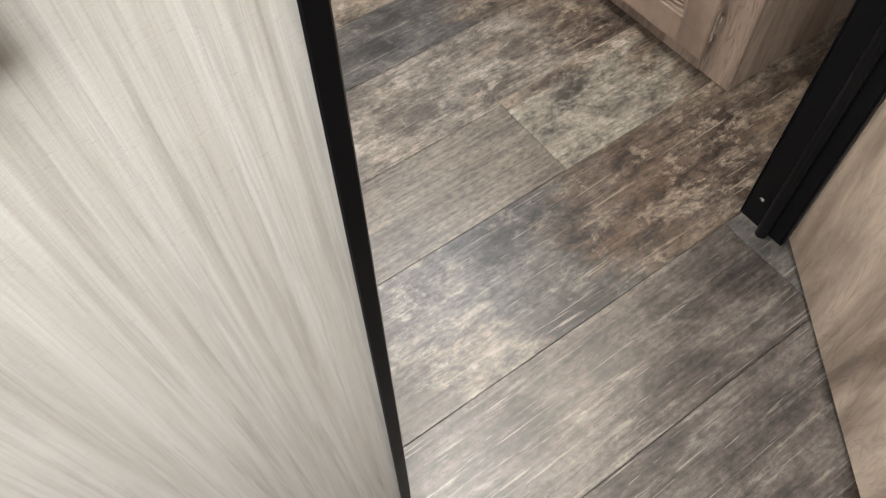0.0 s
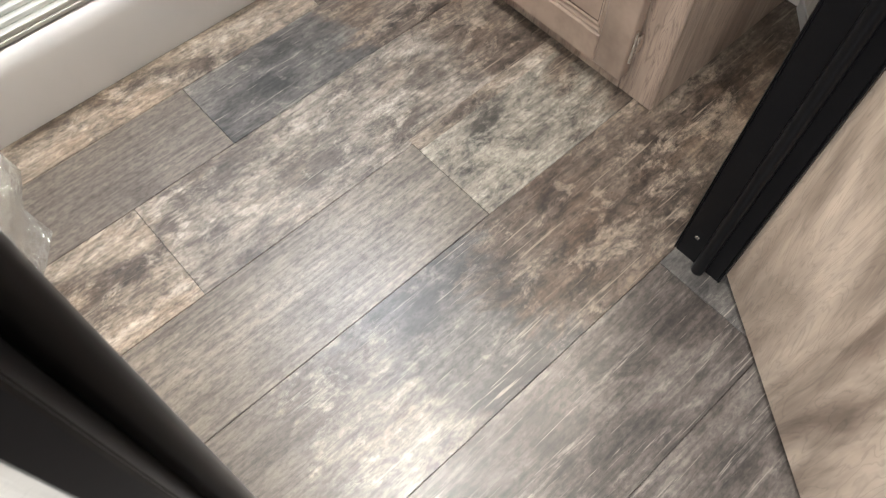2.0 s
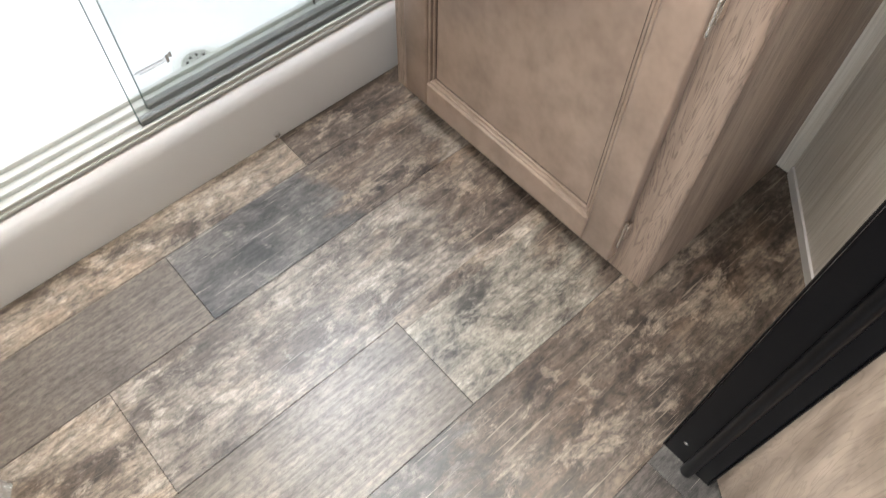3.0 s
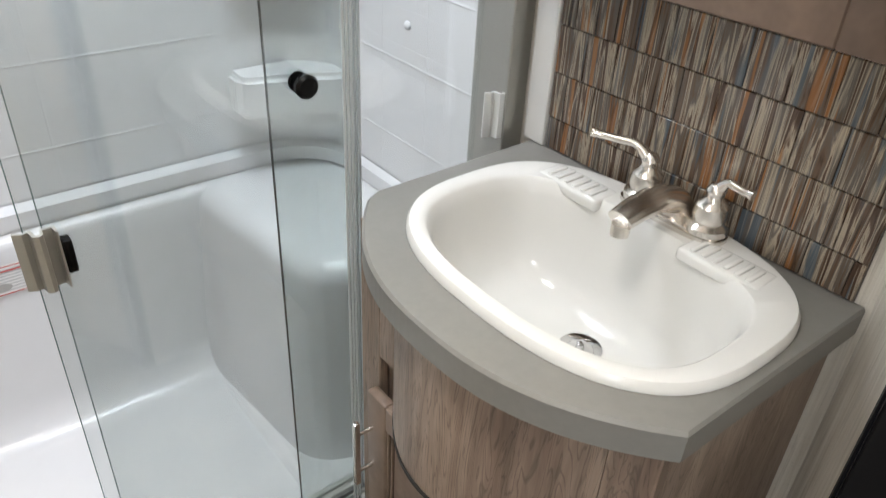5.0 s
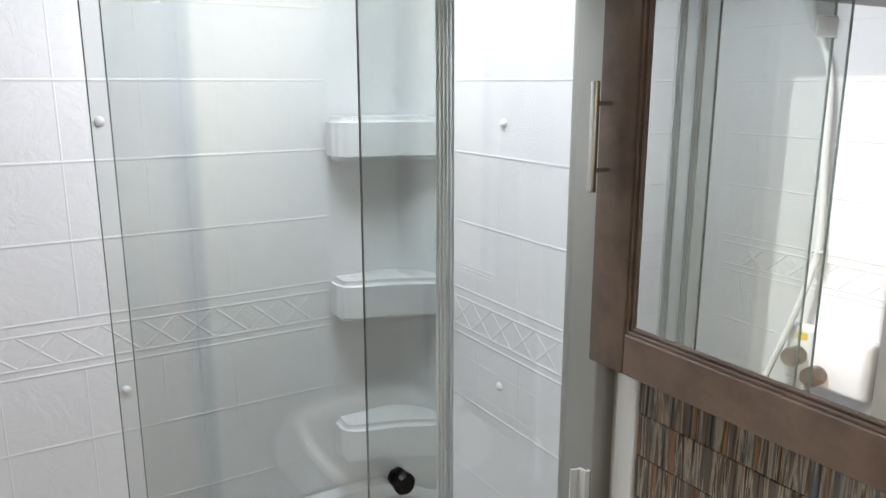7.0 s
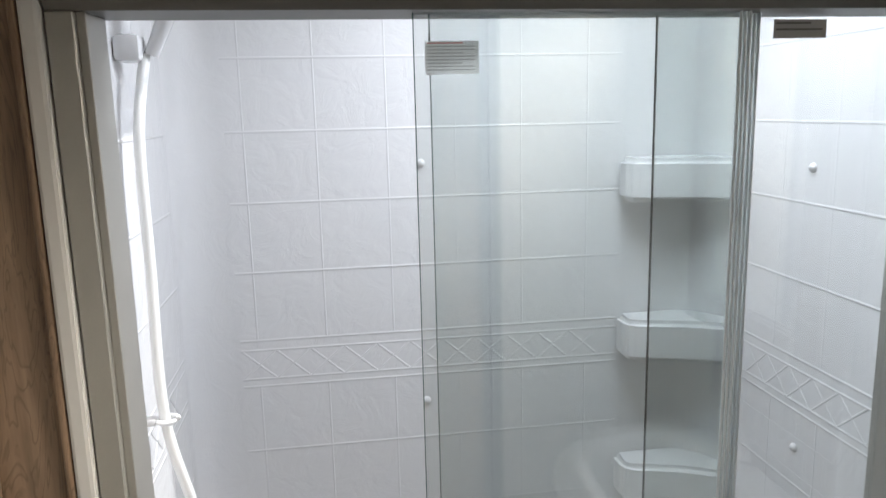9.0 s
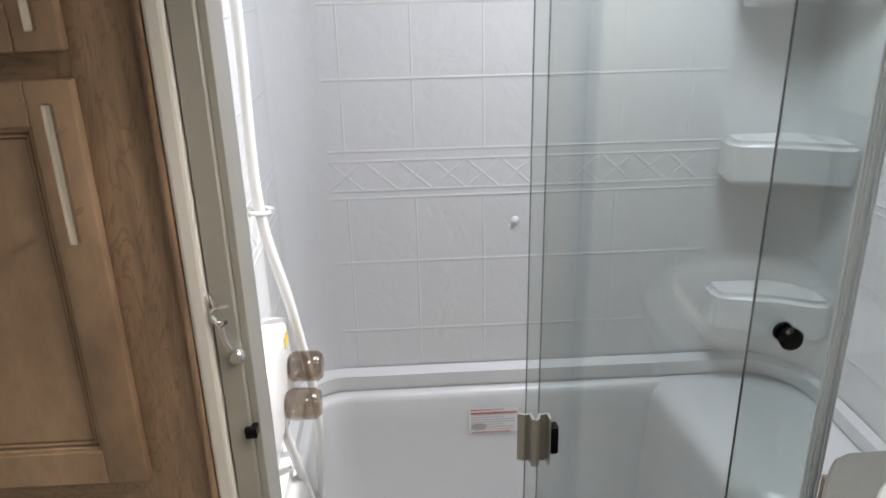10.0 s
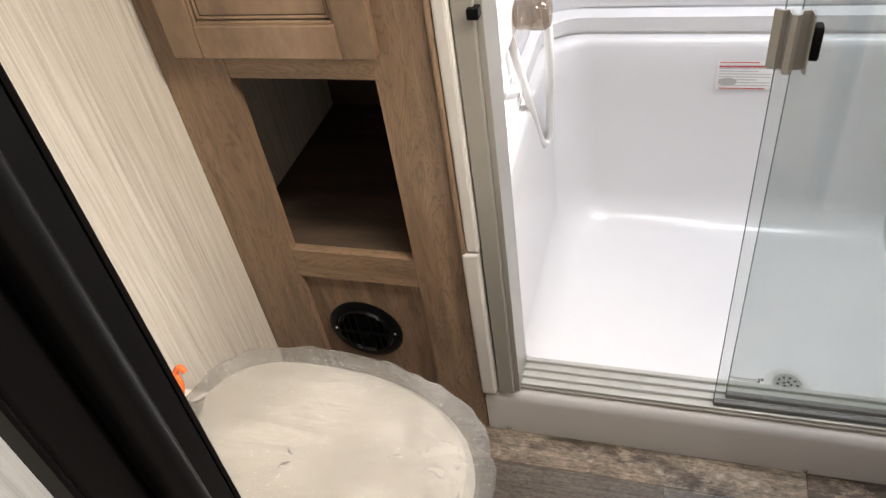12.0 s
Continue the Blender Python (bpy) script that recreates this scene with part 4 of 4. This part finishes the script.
def vanity_door(t):
    y0, y1, z0, z1, r, x = -0.513, -0.08, 0.04, 0.545, 0.05, VX - 0.004
    m = VDOOR
    d = part("cabinet_door", one(x - 0.02, x, y0, y0 + r, z0, z1, 0.004, 3), m, t, "framed wooden vanity door", True)
    part("stile", one(x - 0.02, x, y1 - r, y1, z0, z1, 0.004, 3), m, d, smooth=True)
    part("rail", one(x - 0.0195, x, y0 + r, y1 - r, z0, z0 + r, 0.002, 1), m, d)
    part("rail", one(x - 0.0195, x, y0 + r, y1 - r, z1 - r, z1, 0.002, 1), m, d)
    part("panel", one(x - 0.01, x - 0.003, y0 + r, y1 - r, z0 + r, z1 - r), m, d)
    for o, w, h in ((0.0, 0.005, 0.0165), (0.007, 0.004, 0.0135)):
        bm = bmesh.new()
        a0, a1, b0, b1 = y0 + r + o, y1 - r - o, z0 + r + o, z1 - r - o
        for q in ((a0, a0 + w, b0, b1), (a1 - w, a1, b0, b1), (a0 + w, a1 - w, b0, b0 + w), (a0 + w, a1 - w, b1 - w, b1)):
            box(bm, x - h, x - 0.0095, q[0], q[1], q[2], q[3], 0.001, 1)
        part("bead", bm, m, d)
    for o in (0.0052, 0.0112):
        bm = bmesh.new()
        a0, a1, b0, b1 = y0 + r + o, y1 - r - o, z0 + r + o, z1 - r - o
        for q in ((a0, a0 + 0.0018, b0, b1), (a1 - 0.0018, a1, b0, b1), (a0 + 0.0018, a1 - 0.0018, b0, b0 + 0.0018), (a0 + 0.0018, a1 - 0.0018, b1 - 0.0018, b1)):
            box(bm, x - 0.0107, x - 0.0097, q[0], q[1], q[2], q[3])
        part("glazed_groove", bm, GROOVE, d, "dark line in the moulding groove")
    bar_handle(d, (x - 0.02, y1 - 0.014, 0.43), "z", 0.14, (-1, 0, 0), NICKEL)
    for z in (0.09, 0.46):
        bm = bmesh.new()
        box(bm, x - 0.012, x + 0.001, y0 - 0.007, y0 - 0.001, z, z + 0.032, 0.002, 2)
        tube(bm, [(x - 0.014, y0 - 0.003, z - 0.012), (x - 0.014, y0 - 0.003, z + 0.044)], 0.003, 8)
        part("hinge", bm, NICKEL, d, "small nickel hinge", True)


vanity_door(van)
rim = bow(0.035, -0.072, VY0 - 0.015, -0.045, 40, 2.4) + [(0.055, -0.035), (XR - 0.001, -0.028), (XR - 0.001, VY0 - 0.018)]
hole = rounded(0.172, -0.32, 0.15, 0.215, 2.9, 40)
bm = bmesh.new()
lev = {}
for z, inset in ((0.824, 0.0), (0.858, 0.0), (0.862, 0.003)):
    cx, cy = 0.16, -0.306
    lev[z] = ([bm.verts.new((min(x + (inset if x < cx else 0), XR), y + (inset if y < cy else -inset), z)) for x, y in rim], [bm.verts.new((x, y, z)) for x, y in hole])
for za, zb in ((0.824, 0.858), (0.858, 0.862)):
    for k in (0, 1):
        a, c = lev[za][k], lev[zb][k]
        for i in range(len(a)):
            bm.faces.new((a[i], a[(i + 1) % len(a)], c[(i + 1) % len(a)], c[i]))
for z in (0.824, 0.862):
    es = [bm.edges.get((l[i], l[(i + 1) % len(l)])) for l in lev[z] for i in range(len(l))]
    bmesh.ops.triangle_fill(bm, edges=es, use_beauty=True)
bmesh.ops.recalc_face_normals(bm, faces=bm.faces[:])
counter = solid("countertop", bm, TOP, "grey laminate bow-front countertop on vanity", "countertop")

# sink: a lofted bowl
sink = thing("sink", (0.165, -0.308, 0.862), "white drop-in sink with soap ledges in grey counter", "sink")


def sink_ring(s, dz, shift=0.0, pw=2.9):
    out = []
    for u, v in rounded(0.0, 0.0, 0.172 * s, 0.243 * s, pw, 56):
        bend = -0.02 * (1 - (v / 0.243) ** 2) if u < 0 else 0.004 * (1 - (v / 0.243) ** 2)
        out.append((0.181 + u + bend + shift, -0.322 + v, 0.862 + dz))
    return out


rings = [sink_ring(1.0, 0.0005), sink_ring(0.997, 0.008), sink_ring(0.98, 0.0135), sink_ring(0.95, 0.0145)]
rings += [[(cx + 0.024 + a + (-0.018 * (1 - (b / sy) ** 2) if a < 0 else 0), -0.321 + b, 0.862 + dz) for a, b in rounded(0, 0, sx, sy, pw, 56)]
          for cx, sx, sy, dz, pw in ((0.135, 0.13, 0.212, 0.0135, 3.0), (0.135, 0.126, 0.207, 0.009, 3.0), (0.136, 0.121, 0.2, -0.01, 3.0),
                                        (0.138, 0.113, 0.186, -0.06, 2.9), (0.142, 0.1, 0.162, -0.11, 2.7), (0.15, 0.075, 0.12, -0.138, 2.5),
                                        (0.165, 0.04, 0.06, -0.147, 2.2), (0.178, 0.02, 0.022, -0.149, 2.0))]
bm = bmesh.new()
vr = [[bm.verts.new(p) for p in r] for r in rings]
for a, b in zip(vr, vr[1:]):
    for k in range(56):
        bm.faces.new((a[k], a[(k + 1) % 56], b[(k + 1) % 56], b[k]))
bm.faces.new(vr[-1])
bmesh.ops.recalc_face_normals(bm, faces=bm.faces[:])
part("bowl", bm, PORC, sink, smooth=True)
for y0 in (-0.245, -0.492):
    dish = part("soap_ledge", one(0.27, 0.321, y0 - 0.004, y0 + 0.11, 0.858, 0.8775, 0.006, 3), PORC, sink, "ribbed soap ledge", True)
    for k in range(6):
        yy = y0 + 0.01 + 0.0155 * k
        part("rib", one(0.276, 0.313, yy, yy + 0.008, 0.876, 0.8805, 0.003, 2), PORC, dish, smooth=True)
part("drain_ring", turned([(0.012, 0.0), (0.026, 0.002), (0.03, 0.0035), (0.03, 0.0), (0.012, -0.002)], pose(0.186, -0.33, 0.7145), 26), CHROME, sink, "chrome drain ring", True)
part("drain_stopper", turned([(0.0, -0.001), (0.019, 0.0), (0.016, 0.003), (0.006, 0.004), (0.0045, 0.008), (0.006, 0.011), (0.001, 0.013)], pose(0.186, -0.33, 0.716), 20), CHROME, sink, "chrome pop-up stopper", True)

# faucet
tap = thing("faucet", (0.325, -0.333, 0.876), "brushed nickel two-handle faucet behind the sink", "faucet")
bm = bmesh.new()
prism(bm, rounded(0.325, -0.333, 0.026, 0.08, 3.2, 40), 0.876, 0.886)
bmesh.ops.bevel(bm, geom=[e for e in bm.edges if all(v.co.z > 0.885 for v in e.verts)], offset=0.004, segments=2, affect="EDGES")
part("base", bm, NICKEL, tap, smooth=True)
sp = smooth_path([(0.328, -0.333, 0.884), (0.318, -0.333, 0.908), (0.285, -0.333, 0.922), (0.245, -0.333, 0.921), (0.212, -0.333, 0.912)], 6)
bm = bmesh.new()
tube(bm, sp, [0.024 - 0.008 * k / (len(sp) - 1) for k in range(len(sp))], 16)
bmesh.ops.scale(bm, vec=(1, 1.15, 0.8), space=Matrix.Translation((0, 0.333, -0.9)), verts=bm.verts[:])
spout = part("spout", bm, NICKEL, tap, "arched nickel spout", True)
part("aerator", turned([(0.012, 0), (0.012, 0.016), (0.001, 0.0161)], pose(0.217, -0.333, 0.888), 18), NICKEL, spout, smooth=True)
for y, tip in ((-0.282, (0.288, -0.208, 0.962)), (-0.384, (0.33, -0.43, 0.952))):
    h = part("tap_body", turned([(0.027, 0), (0.027, 0.008), (0.02, 0.013), (0.022, 0.022), (0.021, 0.036), (0.013, 0.044), (0.011, 0.05), (0.013, 0.056), (0.009, 0.064), (0.001, 0.068)],
                                pose(0.327, y, 0.884), 24), NICKEL, tap, "nickel handle body", True)
    p0 = Vector((0.327, y, 0.945))
    d = Vector(tip) - p0
    bm = bmesh.new()
    tube(bm, smooth_path([p0 - Vector((0, 0, 0.008)), p0 + d * 0.25 + Vector((0, 0, 0.008)), p0 + d * 0.6 + Vector((0, 0, 0.004)), Vector(tip)], 5),
         [0.008] * 4 + [0.006] * 5 + [0.0055] * 5 + [0.007, 0.007], 12)
    part("lever", bm, NICKEL, h, "nickel lever", True)

# mirror cabinet
mc = thing("mirror_cabinet", (0.33, -0.287, 1.15), "dark wood framed mirror cabinet on the wall", "mirror cabinet")
MX = 0.286
part("box", one(MX + 0.021, XR - 0.001, -0.545, -0.03, 1.16, 1.845), FRAME, mc)
md = part("mirror_door", one(MX, MX + 0.02, -0.093, -0.022, 1.15, 1.855, 0.003, 2), FRAME, mc, "dark wood mirror door", True)
part("stile", one(MX, MX + 0.02, -0.553, -0.482, 1.15, 1.855, 0.003, 2), FRAME, md, smooth=True)
part("rail", one(MX + 0.0005, MX + 0.02, -0.482, -0.093, 1.1505, 1.212, 0.002, 1), FRAME, md)
part("rail", one(MX + 0.0005, MX + 0.02, -0.482, -0.093, 1.789, 1.8545, 0.002, 1), FRAME, md)
for o, w, h in ((0.0, 0.005, 0.004), (0.006, 0.004, 0.008)):
    bm = bmesh.new()
    a0, a1, b0, b1 = -0.482 + o, -0.093 - o, 1.212 + o, 1.789 - o
    for q in ((a0, a0 + w, b0, b1), (a1 - w, a1, b0, b1), (a0 + w, a1 - w, b0, b0 + w), (a0 + w, a1 - w, b1 - w, b1)):
        box(bm, MX + h, MX + 0.016, q[0], q[1], q[2], q[3], 0.001, 1)
    part("bead", bm, FRAME, md)
part("mirror_glass", one(MX + 0.012, MX + 0.016, -0.482, -0.093, 1.212, 1.789), MIRROR, md, "clear mirror")
bar_handle(md, (MX, -0.045, 1.492), "z", 0.155, (-1, 0, 0), NICKEL)

# ---- toilet in its plastic bag ----
toilet = thing("toilet", (-0.97, -0.4, 0), "cream plastic toilet with closed lid against wall", "toilet")


def egg(cx, cy, a, b, n=40, z=0.0):
    """An egg outline with a blunt tip, its broad end at the wall."""
    out = []
    for k in range(n):
        t = 2 * math.pi * k / n
        c, s = math.cos(t), math.sin(t)
        u, v = math.copysign(abs(c) ** 0.8, c), math.copysign(abs(s) ** 0.8, s)
        out.append((cx + a * u + 0.014 * math.cos(2 * t), cy + b * v * (1 - 0.1 * c), z))
    return out


def loft(rings, close=True):
    bm = bmesh.new()
    vr = [[bm.verts.new(p) for p in r] for r in rings]
    n = len(vr[0])
    for a, b in zip(vr, vr[1:]):
        for k in range(n):
            bm.faces.new((a[k], a[(k + 1) % n], b[(k + 1) % n], b[k]))
    if close:
        bm.faces.new(vr[0])
        bm.faces.new(vr[-1])
    bmesh.ops.recalc_face_normals(bm, faces=bm.faces[:])
    return bm


CREAM = plain("cream_plastic", (0.72, 0.685, 0.615), 0.3, 0, 0.02, 0.0)
part("bowl", loft([egg(-0.99, -0.4, 0.195, 0.13, z=0.0), egg(-0.99, -0.4, 0.195, 0.13, z=0.05), egg(-0.99, -0.4, 0.17, 0.11, z=0.09), egg(-0.98, -0.4, 0.14, 0.1, z=0.18), egg(-0.965, -0.4, 0.18, 0.14, z=0.3), egg(-0.96, -0.4, 0.22, 0.175, z=0.385)]), CREAM, toilet, smooth=True)
part("seat", loft([egg(-0.96, -0.395, 0.232, 0.185, z=0.387), egg(-0.96, -0.395, 0.237, 0.19, z=0.395), egg(-0.96, -0.395, 0.235, 0.188, z=0.405)]), CREAM, toilet, smooth=True)
part("lid", loft([egg(-0.96, -0.395, 0.232, 0.185, z=0.407), egg(-0.96, -0.395, 0.237, 0.19, z=0.415), egg(-0.96, -0.395, 0.228, 0.18, z=0.428), egg(-0.96, -0.395, 0.165, 0.12, z=0.434), egg(-0.96, -0.395, 0.05, 0.04, z=0.435)]), CREAM, toilet, smooth=True)
part("foot_pedal", loft([[(x, y, z) for x, y in rounded(-0.845, -0.415, r, r * 1.02, 2.2, 32)] for r, z in ((0.058, 0.075), (0.062, 0.085), (0.062, 0.1), (0.055, 0.108), (0.02, 0.11))]), PORC, toilet, "round white flush pedal", True)
part("back_deck", one(XL + 0.002, -1.13, -0.53, -0.27, 0.28, 0.405, 0.02, 3), CREAM, toilet, smooth=True)

# clear bag
film_n = Nodes("plastic_film")
tr = film_n.node("ShaderNodeBsdfTransparent")
tr.inputs[0].default_value = (0.97, 0.97, 0.96, 1)
film_n.colour((0.85, 0.84, 0.8)).gloss(0.3, 0.0, 0.5)
fold = film_n.noise(film_n.place((4.0, 26.0, 18.0), 0.0, (0.0, 0.0, 0.25)), 1.0, 3, 0.5, 0.6)
crinkle = film_n.noise(film_n.place((20.0, 34.0, 30.0)), 2.6, 6, 0.62, 1.6)
both = film_n.mix(film_n.ramp(film_n.noise(film_n.place((1, 1, 1)), 7.0, 3), (0.4, 0.15), (0.6, 0.6)), fold, crinkle)
film_n.bump(both, 1.0, 0.06)
haze = film_n.node("ShaderNodeMixShader")
haze.inputs[0].default_value = 0.32
film_n.put(haze.inputs[1], tr.outputs[0])
film_n.put(haze.inputs[2], film_n.b.outputs[0])
shine = film_n.node("ShaderNodeBsdfGlossy")
shine.inputs["Roughness"].default_value = 0.07
film_n.put(shine.inputs["Normal"], film_n.b.inputs["Normal"].links[0].from_socket)
face = film_n.node("ShaderNodeLayerWeight")
face.inputs[0].default_value = 0.35
gain = film_n.node("ShaderNodeMath")
gain.operation = "MULTIPLY_ADD"
film_n.put(gain.inputs[0], face.outputs["Facing"])
gain.inputs[1].default_value, gain.inputs[2].default_value = 0.35, 0.15
ms = film_n.node("ShaderNodeMixShader")
film_n.put(ms.inputs[0], gain.outputs[0])
film_n.put(ms.inputs[1], haze.outputs[0])
film_n.put(ms.inputs[2], shine.outputs[0])
film_n.put(film_n.t.nodes["Material Output"].inputs[0], ms.outputs[0])
FILM = film_n.m
bag_rings = []
skirt = [(0.205, 0.165, 0.24), (0.23, 0.185, 0.3), (0.248, 0.206, 0.36), (0.262, 0.216, 0.4), (0.262, 0.214, 0.42), (0.254, 0.206, 0.433)]
for a, b, z in skirt + [(0.242 * f, 0.198 * f, 0.438 + 0.01 * (1 - f * f)) for f in (1 - k / 24 for k in range(24))]:
    bag_rings.append([Vector(p) for p in egg(-0.957, -0.396, a, b, 128, z)])
for r in bag_rings:
    for p in r:
        d = Vector((p.x + 0.957, p.y + 0.396, 0))
        w = noise.noise(Vector((p.x * 26, p.y * 26, p.z * 10))) * 0.012 + noise.noise(p * 70) * 0.005
        w *= min(1.0, d.length / 0.2) ** 2
        fold = 1 - abs(noise.noise(Vector((p.x * 5 + p.y * 4, p.y * 34 - p.x * 6, 3.0)))) * 2.5
        tip = max(0.0, min(1.0, (p.x + 0.86) / 0.12))
        crease = (1 - abs(noise.noise(Vector((p.x * 24, p.y * 30, 7.0)))) * 3) * tip
        up = 0.006 * max(0.0, fold) + 0.01 * max(0.0, crease)
        flare = 0.045 * max(0.0, 1 - abs(p.y + 0.37) / 0.05) * max(0.0, (0.34 - p.z) / 0.1) if p.x > -0.957 else 0.0
        p += d.normalized() * (w + flare) + Vector((0, 0, abs(w) * 0.4 + (up if p.z > 0.42 else 0.0)))
bag = thing("plastic_bag", (-0.945, -0.4, 0.24), "clear crinkled plastic bag pulled over toilet, twist-tied at end", "plastic bag")
part("film", loft(bag_rings), FILM, bag, "clear crinkled film", True)

bm = bmesh.new()
tube(bm, smooth_path([(-1.15, -0.35, 0.42), (-1.18, -0.36, 0.43), (-1.21, -0.37, 0.43)], 6), [0.045 - 0.0025 * k for k in range(13)], 14)
for v in bm.verts:
    v.co += Vector((noise.noise(v.co * 60), noise.noise(v.co * 60 + Vector((5, 0, 0))), noise.noise(v.co * 60 + Vector((0, 9, 0))))) * 0.012
part("gathered_film", bm, FILM, bag, "crumpled clear film", True)
bm = bmesh.new()
tube(bm, smooth_path([(-1.182, -0.325, 0.455), (-1.178, -0.318, 0.475), (-1.187, -0.31, 0.488), (-1.178, -0.305, 0.5), (-1.17, -0.307, 0.492)], 5), 0.005, 8)
part("twist_tie", bm, ORANGE, bag, "orange twist tie", True)

# ---- mosaic backsplash: separate printed tiles ----
splash = thing("backsplash", (XR, -0.3, 0.862), "striped brown and blue glass mosaic backsplash", "backsplash")
part("grout", one(XR - 0.003, XR - 0.0002, -0.565, -0.059, 0.863, 1.16), plain("grout", (0.12, 0.1, 0.085), 0.8), splash)
tn = Nodes("striped_tile")
sv = tn.place((30.0, 64.0, 3.2), 40.0)
s1 = tn.noise(sv, 1.0, 5, 0.6, 1.3)
s2 = tn.noise(tn.place((30.0, 55.0, 2.6), 23.0), 1.0, 3, 0.5, 0.7)
base = tn.ramp(s1, (0.32, (0.021, 0.014, 0.010)), (0.4, (0.098, 0.061, 0.038)), (0.47, (0.098, 0.086, 0.074)), (0.535, (0.328, 0.273, 0.204)), (0.575, (0.094, 0.062, 0.043)), (0.65, (0.041, 0.023, 0.015)))
base = tn.mix(tn.ramp(s2, (0.6, 0.0), (0.64, 0.8)), base, (0.246, 0.105, 0.033))
base = tn.mix(tn.ramp(s2, (0.35, 0.8), (0.4, 0.0)), base, (0.061, 0.082, 0.100))
tn.colour(base).gloss(0.16)
TILE = tn.m
TW, TH = 0.0545, 0.0715
tile_me = None
for r in range(5):
    for c in range(-1, 10):
        y0 = -0.06 - TW * (c + 1) + (TW / 2 if r % 2 else 0.0)
        y1 = y0 + TW
        y0, y1 = max(y0, -0.565), min(y1, -0.059)
        z0 = 0.863 + TH * r - 0.02
        z1 = min(z0 + TH, 1.16)
        z0 = max(z0, 0.8635)
        if y1 - y0 < 0.008 or z1 - z0 < 0.008:
            continue
        part("tile", one(XR - 0.0075, XR - 0.0031, y0 + 0.0005, y1 - 0.0005, z0 + 0.0007, z1 - 0.0007, 0.0008, 1), TILE, splash)

# ---- floor planks ----
SEAMS = [0.0, -0.075, -0.208, -0.377, -0.532, -0.731, -0.895, -1.06, -1.22, -1.39, -1.56, -1.72, -1.9, -2.06, -2.2]
CUTS = [(-0.192, "tan", "brown"), (-0.446, "smoke", ("dark", -0.2, "brown", 0.0, "worn")), (-0.607, ("smoke", -0.8, "tan"), ("worn", -0.1, "brown")), (-0.262, "grey", ("pale", -0.02, "brown")),
        (-1.4, "pale", ("smoke", -0.62, "worn", -0.5, "dark", -0.33, "brown")), (-0.15, "streak", "dark"),
        (-0.6, "dark", "streak"), (-0.2, "brown", "grey"), (-0.9, "tan", "dark"), (0.1, "grey", "brown"), (-0.5, "streak", "pale"), (-0.8, "dark", "tan"), (-0.1, "grey", "streak"), (-0.7, "brown", "pale")]
for (y1, y0), (cut, ka, kb) in zip(zip(SEAMS, SEAMS[1:]), CUTS):
    edges = [HL - 0.05, cut - 0.92, cut, cut + (2.2 if cut < -1.2 else 0.9), HR + 0.05]
    kinds = [kb, ka, kb, ka]
    for a, b, kk in zip(edges, edges[1:], kinds):
        a, b = max(a, HL - 0.05), min(b, HR + 0.05)
        if b - a > 0.02:
            part("plank", one(a + 0.0004, b - 0.0004, y0 + 0.0004, y1 - 0.0004, -0.003, 0.0, 0.0003, 1), plank_material(kk), floor)
part("plank", one(-0.2615, HR, -0.392, -0.368, -0.002, 0.0006, 0.0003, 1), plank_material("tan"), floor)
